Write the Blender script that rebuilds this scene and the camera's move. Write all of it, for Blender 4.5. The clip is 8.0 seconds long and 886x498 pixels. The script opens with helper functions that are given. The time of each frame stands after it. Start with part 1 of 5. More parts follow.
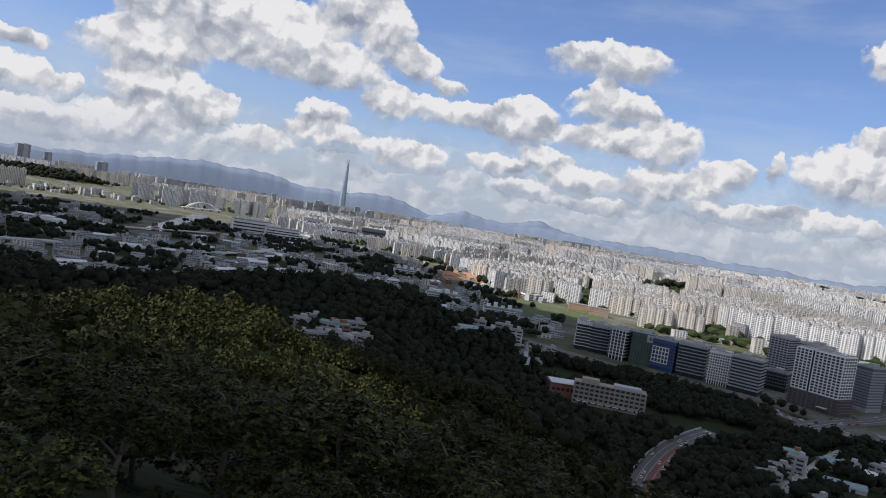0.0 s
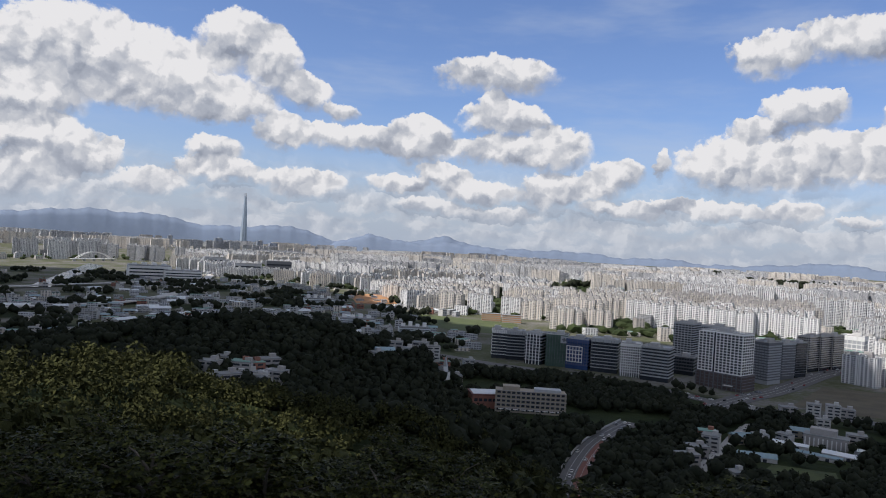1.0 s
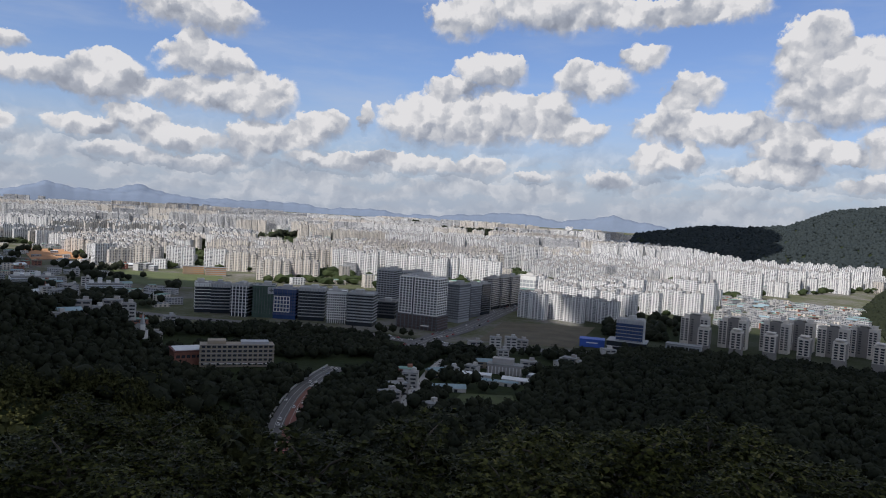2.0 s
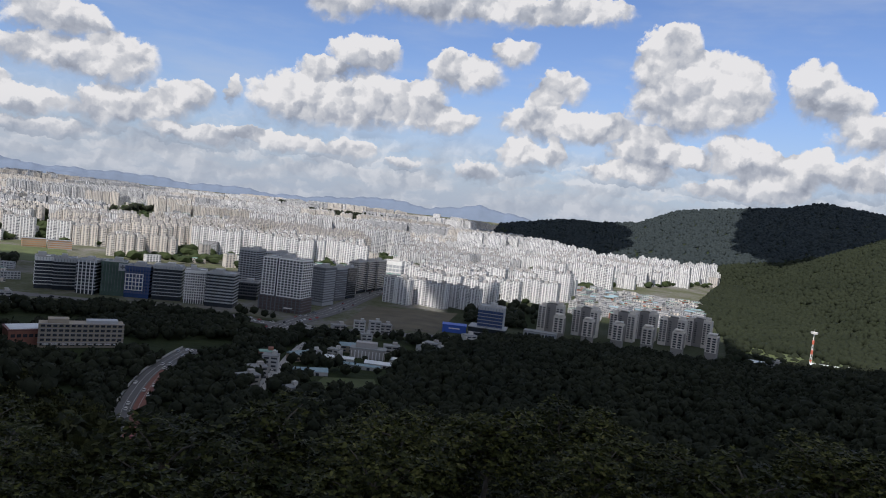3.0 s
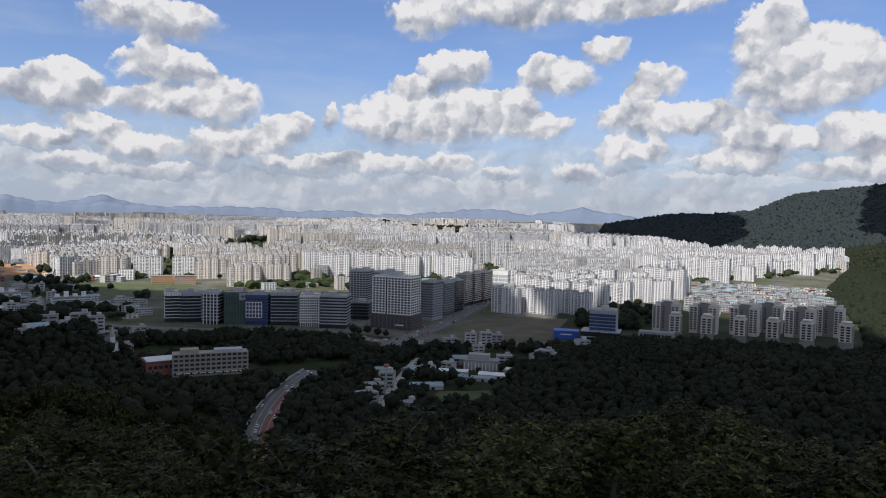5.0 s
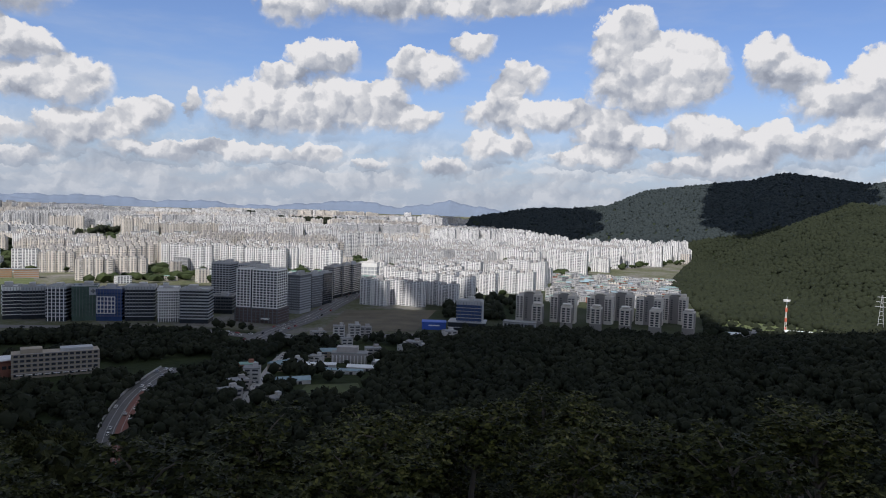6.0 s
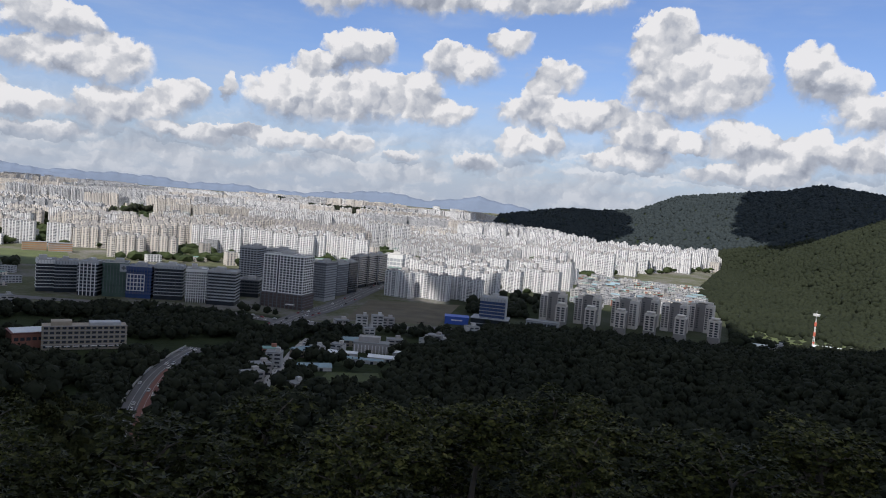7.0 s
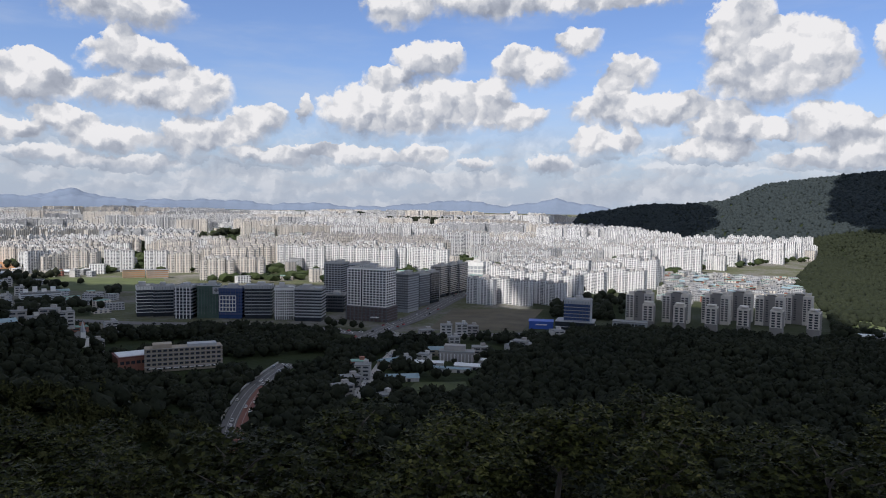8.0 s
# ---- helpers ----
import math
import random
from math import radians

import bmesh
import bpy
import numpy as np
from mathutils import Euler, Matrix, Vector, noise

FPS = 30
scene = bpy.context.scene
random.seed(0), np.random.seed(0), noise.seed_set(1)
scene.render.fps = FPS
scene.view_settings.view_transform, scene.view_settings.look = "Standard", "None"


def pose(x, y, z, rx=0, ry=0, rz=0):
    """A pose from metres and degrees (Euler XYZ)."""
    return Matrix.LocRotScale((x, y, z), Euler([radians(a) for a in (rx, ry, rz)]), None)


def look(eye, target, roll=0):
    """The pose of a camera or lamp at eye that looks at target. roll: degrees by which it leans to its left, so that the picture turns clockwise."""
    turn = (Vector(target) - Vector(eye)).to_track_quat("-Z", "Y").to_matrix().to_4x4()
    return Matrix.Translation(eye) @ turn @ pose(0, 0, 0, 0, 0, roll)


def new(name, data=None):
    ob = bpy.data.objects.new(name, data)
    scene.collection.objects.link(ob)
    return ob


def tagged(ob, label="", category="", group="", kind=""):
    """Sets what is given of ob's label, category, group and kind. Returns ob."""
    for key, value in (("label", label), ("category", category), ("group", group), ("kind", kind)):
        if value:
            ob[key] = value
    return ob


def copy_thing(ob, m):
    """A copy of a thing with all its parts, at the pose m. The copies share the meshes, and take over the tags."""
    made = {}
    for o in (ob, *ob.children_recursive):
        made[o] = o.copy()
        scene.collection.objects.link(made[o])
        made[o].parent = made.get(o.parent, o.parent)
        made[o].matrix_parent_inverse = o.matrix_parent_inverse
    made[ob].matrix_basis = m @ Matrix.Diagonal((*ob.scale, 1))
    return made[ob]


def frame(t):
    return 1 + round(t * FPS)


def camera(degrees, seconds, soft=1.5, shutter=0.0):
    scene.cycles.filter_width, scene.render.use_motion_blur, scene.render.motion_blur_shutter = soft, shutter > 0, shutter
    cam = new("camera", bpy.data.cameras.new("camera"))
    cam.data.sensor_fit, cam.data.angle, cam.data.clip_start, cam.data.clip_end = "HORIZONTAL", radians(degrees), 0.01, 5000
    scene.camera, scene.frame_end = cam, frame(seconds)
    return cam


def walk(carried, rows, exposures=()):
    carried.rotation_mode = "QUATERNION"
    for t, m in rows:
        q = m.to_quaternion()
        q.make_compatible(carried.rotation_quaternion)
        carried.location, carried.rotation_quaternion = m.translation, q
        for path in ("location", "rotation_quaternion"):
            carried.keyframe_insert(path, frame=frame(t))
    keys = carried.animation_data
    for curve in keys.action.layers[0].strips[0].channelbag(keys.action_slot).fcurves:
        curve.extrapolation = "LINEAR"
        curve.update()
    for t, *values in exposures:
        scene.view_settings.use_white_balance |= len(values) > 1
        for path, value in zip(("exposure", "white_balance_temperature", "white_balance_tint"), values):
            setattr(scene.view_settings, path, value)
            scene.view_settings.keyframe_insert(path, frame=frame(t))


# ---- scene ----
cam = camera(62.5, 8.0, soft=1.0)

EYE_Z = 135.0            # the eye above the plain
# seconds, azimuth (clockwise from +y), pitch, lean of the picture, step to the right of the first stand
PATH = [
    (0.0, -34.08, -2.71, 9.11, 0.00), (0.5, -34.75, -2.08, 5.09, 0.00), (1.0, -27.08, -0.37, 3.33, -0.01),
    (1.5, -17.11, -0.04, 2.30, -0.02), (2.0, -4.18, -2.93, 3.48, 0.02), (2.2, -0.85, -3.36, 4.41, 0.03),
    (3.3, 6.97, -3.22, 6.27, 0.02), (3.5, 5.30, -3.19, 4.48, 0.02), (3.7, 0.07, -3.04, 0.71, 0.02),
    (4.0, -0.95, -2.69, 2.25, 0.02), (4.2, -4.18, -2.60, 1.52, 0.02), (5.3, 0.65, -3.13, 1.70, 0.00),
    (5.5, 3.53, -3.10, 2.71, 0.03), (6.0, 8.36, -3.34, 1.91, 0.09), (6.5, 10.66, -4.03, 4.56, 0.22),
    (7.0, 6.29, -3.87, 4.74, 0.30), (7.5, 7.71, -5.73, 4.50, 0.39), (8.0, 0.01, -3.62, 0.89, 0.45)]


def stand(az, pitch, lean, step):
    m = pose(step, 0, EYE_Z, 90 + pitch, 0, -az)
    return m @ pose(0, 0, 0, 0, 0, lean)


walk(cam, [(t, stand(az, p, r, s)) for t, az, p, r, s in PATH], exposures=[(0.0, -0.08, 6300, 13), (1.0, -0.1, 6300, 13), (1.5, -0.2, 6300, 13), (2.0, -0.2, 6300, 13), (3.5, -0.1, 6300, 13), (6.0, -0.12, 6300, 13), (8.0, -0.02, 6300, 13)])

# ---- sun and sky ----
SUN_AZ, SUN_EL = -142.0, 50.0     # behind the stand, to its left


def way(az, el=0.0):
    a, e = radians(az), radians(el)
    return Vector((math.sin(a) * math.cos(e), math.cos(a) * math.cos(e), math.sin(e)))


sun = new("sun", bpy.data.lights.new("sun", "SUN"))
sun.data.energy, sun.data.angle, sun.data.color = 5.0, radians(0.53), (1.0, 0.95, 0.88)
sun.matrix_world = look(way(SUN_AZ, SUN_EL) * 100, (0, 0, 0))

world = bpy.data.worlds.new("sky")
scene.world = world
world.use_nodes = True
wt = world.node_tree
wt.nodes.clear()


class Tree:
    """Short writing for a node tree."""

    def __init__(self, tree):
        self.tree = tree

    def add(self, kind, ins=()):
        n = self.tree.nodes.new(kind)
        for k, v in (ins.items() if isinstance(ins, dict) else enumerate(ins)):
            if v is None:
                continue
            if isinstance(v, bpy.types.NodeSocket):
                self.tree.links.new(v, n.inputs[k])
            else:
                n.inputs[k].default_value = v
        return n

    def math(self, op, *ins, clamp=False):
        n = self.add("ShaderNodeMath", ins)
        n.operation, n.use_clamp = op, clamp
        return n.outputs[0]

    def vec(self, op, *ins):
        n = self.tree.nodes.new("ShaderNodeVectorMath")
        n.operation = op
        for k, v in enumerate(ins):
            if isinstance(v, bpy.types.NodeSocket):
                self.tree.links.new(v, n.inputs[k])
            else:
                n.inputs[k].default_value = v
        return n.outputs["Value"] if op in ("DOT_PRODUCT", "LENGTH") else n.outputs[0]

    def ramp(self, fac, stops):
        n = self.add("ShaderNodeValToRGB", (fac,))
        while len(n.color_ramp.elements) < len(stops):
            n.color_ramp.elements.new(0.5)
        for e, (p, c) in zip(n.color_ramp.elements, stops):
            e.position, e.color = p, (*c, 1) if len(c) == 3 else c
        return n.outputs[0]

    def mix(self, fac, a, b):
        n = self.add("ShaderNodeMix")
        n.data_type = "RGBA"
        for k, v in ((0, fac), (6, a), (7, b)):
            if isinstance(v, bpy.types.NodeSocket):
                self.tree.links.new(v, n.inputs[k])
            else:
                n.inputs[k].default_value = (*v, 1) if isinstance(v, tuple) else v
        return n.outputs[2]

    def smooth(self, v, lo, hi):
        n = self.add("ShaderNodeMapRange")
        n.interpolation_type = "SMOOTHSTEP"
        self.tree.links.new(v, n.inputs[0])
        n.inputs[1].default_value, n.inputs[2].default_value = lo, hi
        return n.outputs[0]

    def noise(self, vec, scale, detail=4.0, rough=0.5):
        return self.add("ShaderNodeTexNoise", {"Vector": vec, "Scale": scale, "Detail": detail, "Roughness": rough})


# clouds: azimuth, elevation, half width, half height in degrees
CLOUDS_WEST = [(-51.6, 11.1, 7.8, 2.6), (-47.2, 9.8, 5.5, 1.6), (-54.9, 11.9, 4.9, 2.7), (-44.1, 9.3, 3.5, 1.2), (-58.2, 8.2, 4, 1.8),
               (-40.7, 12.4, 2, 2.2), (-43.1, 14, 3.1, 1.9), (-35.8, 9.7, 1.3, 0.7), (-38.2, 10.8, 1.8, 1.2), (-65.5, 4.7, 2, 1.1),
               (-62.6, 4.6, 1.1, 0.8), (-56.3, 5.4, 4, 1.8), (-53.8, 4.5, 2.7, 1.1), (-64.2, 2.2, 3.3, 1.1), (-57.9, 2.8, 3.8, 1.5),
               (-51.7, 5.1, 0.5, 1.1), (-44.9, 5.9, 2, 1.2), (-44.7, 4.5, 3.5, 0.9), (-49.2, 3.2, 2.4, 0.9), (-34.1, 7.7, 6.7, 1),
               (-39.9, 7.7, 1.9, 1.3), (-29.2, 8.8, 1.4, 1), (-38.2, 4, 3.2, 1.1), (-31.4, 4.5, 2, 0.7), (-27.7, 5.5, 1.7, 0.7), (-66.2, 7, 2.4, 0.6)]
CLOUDS_MIDDLE = [(-23.6, 13.1, 4.4, 1.3), (-29.4, 7.7, 2.7, 1.8), (-24, 10.8, 1.1, 1.1), (-22.7, 9.8, 3.3, 1.3), (-22.9, 7.3, 3.5, 1.2),
                 (-18.5, 7.7, 2.4, 1.7), (-1.3, 10.7, 2.6, 1.4), (0, 11.2, 1.1, 0.8), (-4.3, 9.5, 1.8, 0.8), (-5.4, 6.6, 4, 2.1), (0.1, 7.2, 3.8, 2),
                 (3.4, 8, 1.9, 1.4), (5.2, 6.5, 2.6, 1.1), (6.4, 10.2, 2.9, 1.3), (5.5, 11.2, 1, 0.8), (10, 12.2, 1.8, 1.1), (12.6, 8.4, 1.1, 1.3),
                 (13.5, 7, 4, 1.2), (17.7, 7.2, 2.1, 1.2), (13.8, 9.8, 2, 1.2)]
CLOUDS_TOP = [(20.9, 11.7, 1.9, 2.6), (22.1, 13.3, 1.6, 1.5), (25, 10.7, 3.8, 2.1), (23.6, 8.7, 4.2, 1.8), (27.5, 9.9, 1.6, 1.5),
              (-3.9, 14.5, 2.3, 1.5), (2.6, 15.2, 4.9, 1.5), (9, 15.2, 5.8, 1), (14.4, 15.4, 4, 1)]
CLOUDS_LOW = [(-30.3, 4.3, 1.6, 0.8), (-26.9, 5, 2, 1.1), (-24.3, 4, 2.7, 0.9), (-19.5, 4.4, 1.9, 1.6), (-14.1, 6, 2, 1), (-10.7, 6.9, 0.5, 1),
              (-13.3, 3.3, 3.3, 0.7), (-16.5, 4.8, 2.7, 1.1), (-1.6, 3.5, 2.1, 0.9), (2.6, 2.9, 1.3, 0.4), (8.3, 2.9, 1.9, 0.8),
              (11.4, 4.5, 1.8, 1.3), (14, 4.9, 0.8, 1.1), (21.1, 5.3, 3.3, 1.2), (20.9, 6.5, 1.6, 1), (24.3, 5.1, 0.9, 0.4), (27.5, 5.6, 2.7, 1.5),
              (29.9, 4.7, 2.4, 1.7), (19.6, 3.9, 3.5, 0.7), (28.1, 3.5, 3.8, 0.7), (-6.4, 3.4, 2.7, 0.7), (-9.9, 3.9, 2.7, 0.5),
              (-28.2, 2.8, 2.7, 0.6), (-23.2, 2.5, 3.5, 0.5)]
CLOUDS_EAST = [(32, 10.5, 1.6, 2), (33.8, 9.7, 1.6, 1.2), (38.9, 9.2, 2.3, 2.1), (36.7, 7.7, 3.5, 1.5), (39.1, 5.5, 2.9, 1.5), (35.5, 4.9, 2, 1.1),
               (32.3, 5.2, 1.7, 1.5), (28.1, 3.3, 4, 0.7), (39.5, 15.1, 1.8, 0.8)]


def build_sky():
    g = Tree(wt)
    out = g.add("ShaderNodeOutputWorld")
    d = g.add("ShaderNodeTexCoord").outputs["Generated"]
    xyz = g.add("ShaderNodeSeparateXYZ", (d,))
    deg = 180 / math.pi
    az = g.math("MULTIPLY", g.math("ARCTAN2", xyz.outputs[0], xyz.outputs[1]), deg)
    el = g.math("MULTIPLY", g.math("ARCSINE", xyz.outputs[2]), deg)
    flat = g.add("ShaderNodeCombineXYZ", (az, el, 1.0)).outputs[0]
    # billows at four sizes push the edges about
    p = flat
    fine = None
    for scale, wide, high, detail in ((0.28, 2.0, 1.2, 3.0), (0.75, 1.3, 1.1, 4.0), (2.2, 0.7, 0.65, 5.0)):
        fine = g.noise(flat, scale, detail, 0.58)
        p = g.vec("ADD", p, g.vec("MULTIPLY", g.vec("SUBTRACT", fine.outputs["Color"], (0.5, 0.5, 0.5)), (wide, high, 0.0)))
    acc = None
    for a, e, w, h in CLOUDS_WEST + CLOUDS_MIDDLE + CLOUDS_TOP + CLOUDS_LOW + CLOUDS_EAST:
        w, h = w * 1.27, h * 1.30
        c = (-a / w, -e / h, 0.0)
        if acc:
            c = g.vec("MULTIPLY_ADD", acc, (1e-7, 1e-7, 1e-7), c)
        s = g.vec("MULTIPLY_ADD", p, (1 / w, 1 / h, 1.0), c)
        wgt = g.math("SUBTRACT", 2.0, g.vec("DOT_PRODUCT", s, s), clamp=True)
        acc = g.vec("MULTIPLY_ADD", s, wgt, acc if acc else (0.0, 0.0, 0.0))
    parts = g.add("ShaderNodeSeparateXYZ", (acc,))
    field = parts.outputs[2]
    # a low bank of stratocumulus towards the horizon
    bank_p = g.vec("MULTIPLY", p, (0.20, 0.75, 1.0))
    bank_n = g.noise(bank_p, 1.0, 5.0, 0.55).outputs["Fac"]
    low = g.math("SUBTRACT", 1.0, g.smooth(el, 2.0, 7.0))
    bank = g.math("MULTIPLY", g.smooth(bank_n, 0.34, 0.58), low)
    # scattered cumulus higher up and all round
    round_n = g.noise(d, 4.5, 5.0, 0.55).outputs["Fac"]
    far_side = g.smooth(g.math("ABSOLUTE", g.math("ADD", az, 12.0)), 62.0, 70.0)
    over = g.math("MAXIMUM", g.smooth(el, 20.0, 24.0), far_side)
    rest = g.math("MULTIPLY", g.smooth(round_n, 0.42, 0.57), over)
    height = g.math("DIVIDE", parts.outputs[1], g.math("MAXIMUM", field, 0.15))
    # crisp heaped tops, soft bases
    wisp = g.math("MULTIPLY", g.math("SUBTRACT", g.noise(flat, 1.1, 6.0, 0.62).outputs["Fac"], 0.5), 0.9)
    dens = g.math("ADD", field, g.math("MULTIPLY", wisp, g.smooth(field, 0.0, 0.2)))
    soft = g.math("ADD", 0.62, g.math("MULTIPLY", height, -0.75))
    soft = g.math("MINIMUM", g.math("MAXIMUM", soft, 0.24), 1.2)
    mask_n = g.add("ShaderNodeMapRange", {0: dens, 1: 0.05, 2: g.math("ADD", soft, 0.05)})
    mask_n.interpolation_type = "SMOOTHSTEP"
    mask = mask_n.outputs[0]
    cover = g.math("MAXIMUM", g.math("MAXIMUM", mask, g.math("MULTIPLY", bank, 0.8)), rest)
    # light from the upper left: billows towards it are white, those behind them grey
    lump = g.noise(p, 0.55, 3.0, 0.42).outputs["Fac"]
    lee = g.noise(g.vec("ADD", p, (-0.35, 0.55, 0.0)), 0.55, 3.0, 0.42).outputs["Fac"]
    lit = g.math("MULTIPLY", g.math("SUBTRACT", lump, lee), 1.5)
    lit = g.math("ADD", lit, g.math("MULTIPLY", g.math("SUBTRACT", lump, 0.5), 0.9))
    lit = g.math("ADD", lit, g.math("MULTIPLY", height, 0.55))
    lit = g.math("ADD", lit, g.math("MULTIPLY", g.math("SUBTRACT", fine.outputs["Fac"], 0.5), 0.22))
    lit = g.math("ADD", lit, 0.76)
    lit = g.math("SUBTRACT", lit, g.math("MULTIPLY", g.smooth(el, 9.0, 17.0), g.math("MULTIPLY", g.smooth(field, 0.8, 2.2), 0.30)))
    white = g.ramp(lit, [(0.10, (0.29, 0.32, 0.38)), (0.50, (0.45, 0.48, 0.53)), (0.80, (0.66, 0.67, 0.68)), (1.0, (0.86, 0.85, 0.83))])
    sky = g.add("ShaderNodeTexSky")
    sky.sky_type, sky.sun_disc = "NISHITA", False
    sky.sun_elevation, sky.sun_rotation = radians(SUN_EL), radians(SUN_AZ)
    sky.altitude, sky.air_density, sky.dust_density = 200.0, 1.0, 1.2
    clear = g.vec("MULTIPLY", sky.outputs[0], (0.100, 0.112, 0.142))
    haze = g.math("SUBTRACT", 1.0, g.smooth(el, -3.0, 11.0))
    clear = g.mix(g.math("MULTIPLY", haze, 0.75), clear, (0.47, 0.55, 0.67))
    # thin high veils in the blue
    veil = g.noise(g.vec("MULTIPLY", flat, (0.05, 0.22, 1.0)), 1.0, 5.0, 0.6).outputs["Fac"]
    clear = g.mix(g.math("MULTIPLY", g.smooth(veil, 0.45, 0.75), 0.35), clear, (0.55, 0.62, 0.72))
    colour = g.mix(cover, clear, white)
    # the lowest clouds fade into the haze
    sink = g.math("SUBTRACT", 1.0, g.smooth(el, -0.5, 5.0))
    colour = g.mix(g.math("MULTIPLY", sink, 0.6), colour, (0.44, 0.50, 0.58))
    bg = g.add("ShaderNodeBackground", (colour, 1.0))
    wt.links.new(bg.outputs[0], out.inputs[0])


build_sky()

# ---- materials ----
def material(name):
    m = bpy.data.materials.new(name)
    m.use_nodes = True
    g = Tree(m.node_tree)
    return m, g, m.node_tree.nodes["Principled BSDF"]


def plain(name, colour, rough=0.8, metal=0.0, spread=0.18, scale=0.6):
    """A worn, slightly uneven surface of one base colour."""
    m, g, b = material(name)
    at = g.add("ShaderNodeTexCoord").outputs["Object"]
    n1, n2 = g.noise(at, scale, 5.0, 0.6).outputs["Fac"], g.noise(at, scale * 14, 3.0).outputs["Fac"]
    f = g.math("ADD", g.math("MULTIPLY", n1, 0.7), g.math("MULTIPLY", n2, 0.3))
    rnd = g.add("ShaderNodeObjectInfo").outputs["Random"]
    f = g.math("ADD", f, g.math("MULTIPLY", g.math("SUBTRACT", rnd, 0.5), 0.3))
    lo, hi = tuple(c * (1 - spread) for c in colour), tuple(min(1, c * (1 + spread)) for c in colour)
    m.node_tree.links.new(g.ramp(f, [(0.25, lo), (0.75, hi)]), b.inputs["Base Color"])
    b.inputs["Roughness"].default_value, b.inputs["Metallic"].default_value = rough, metal
    return m


def foliage(name, dark, light, scale, rough=0.6, vary=0.35):
    m, g, b = material(name)
    at = g.add("ShaderNodeTexCoord").outputs["Object"]
    isl = g.add("ShaderNodeNewGeometry").outputs["Random Per Island"]
    n1, n2 = g.noise(at, scale, 4.0, 0.6).outputs["Fac"], g.noise(at, scale * 0.05, 3.0).outputs["Fac"]
    f = g.math("ADD", g.math("MULTIPLY", n1, 0.5), g.math("MULTIPLY", isl, vary))
    f = g.math("ADD", f, g.math("MULTIPLY", g.math("SUBTRACT", n2, 0.4), 0.7))
    m.node_tree.links.new(g.ramp(f, [(0.2, dark), (0.85, light)]), b.inputs["Base Color"])
    bump = g.add("ShaderNodeBump", {"Height": g.noise(at, scale * 1.6, 4.0, 0.7).outputs["Fac"], "Strength": 0.8, "Distance": 0.6})
    m.node_tree.links.new(bump.outputs[0], b.inputs["Normal"])
    b.inputs["Roughness"].default_value = rough
    b.inputs["Specular IOR Level"].default_value = 0.12
    return m


def facade(name, wall, glass, bay=3.4, storey=2.8, open_u=(0.14, 0.86), open_v=(0.28, 0.84), spread=0.16):
    """Painted wall with the rows of windows of a building far off; UV in metres."""
    m, g, b = material(name)
    uv = g.add("ShaderNodeUVMap").outputs[0]
    s = g.add("ShaderNodeSeparateXYZ", (uv,))
    u, v = s.outputs[0], s.outputs[1]
    fu, fv = g.math("FRACT", g.math("DIVIDE", u, bay)), g.math("FRACT", g.math("DIVIDE", v, storey))
    win = g.math("MULTIPLY", g.math("GREATER_THAN", fu, open_u[0]), g.math("LESS_THAN", fu, open_u[1]))
    win = g.math("MULTIPLY", win, g.math("MULTIPLY", g.math("GREATER_THAN", fv, open_v[0]), g.math("LESS_THAN", fv, open_v[1])))
    isl = g.add("ShaderNodeNewGeometry").outputs["Random Per Island"]
    at = g.add("ShaderNodeTexCoord").outputs["Object"]
    n = g.noise(at, 0.05, 4.0, 0.6).outputs["Fac"]
    f = g.math("ADD", g.math("MULTIPLY", isl, 0.6), g.math("MULTIPLY", n, 0.4))
    paint = g.ramp(f, [(0.15, tuple(c * (1 - spread * 2) for c in wall)), (0.5, wall), (0.85, tuple(min(0.86, c * (1 + spread)) for c in wall))])
    cell = g.add("ShaderNodeTexWhiteNoise", {"Vector": g.vec("FLOOR", g.vec("DIVIDE", uv, (bay, storey, 1.0)))}).outputs["Value"]
    pane = g.ramp(cell, [(0.0, tuple(c * 0.5 for c in glass)), (0.8, glass), (1.0, (0.35, 0.36, 0.36))])
    m.node_tree.links.new(g.mix(win, paint, pane), b.inputs["Base Color"])
    rough = g.math("SUBTRACT", 0.8, g.math("MULTIPLY", win, 0.45))
    m.node_tree.links.new(rough, b.inputs["Roughness"])
    return m


M_WHITE = facade("white_apartment_wall", (0.72, 0.71, 0.69), (0.09, 0.10, 0.12), 4.6, 2.8, (0.26, 0.82), (0.20, 0.86), 0.14)
M_CREAM = facade("cream_apartment_wall", (0.62, 0.57, 0.50), (0.13, 0.13, 0.14), 5.2, 2.8, (0.25, 0.72), (0.20, 0.85))
M_GREY = facade("grey_apartment_wall", (0.46, 0.46, 0.46), (0.10, 0.11, 0.13))
M_OFFICE = facade("office_wall", (0.42, 0.43, 0.44), (0.06, 0.08, 0.10), 3.0, 3.6, (0.04, 0.96), (0.30, 0.86))
M_ROOF = plain("roof_concrete", (0.23, 0.235, 0.23), 0.9, scale=0.08)
M_GREENROOF = plain("roof_paint_green", (0.18, 0.30, 0.25), 0.8, scale=0.1)
M_FOREST = foliage("forest_crowns", (0.016, 0.026, 0.011), (0.052, 0.068, 0.026), 0.5, 0.8)
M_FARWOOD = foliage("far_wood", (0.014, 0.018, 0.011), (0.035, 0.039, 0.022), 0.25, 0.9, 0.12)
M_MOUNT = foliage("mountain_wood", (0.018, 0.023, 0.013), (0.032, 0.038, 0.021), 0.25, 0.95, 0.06)
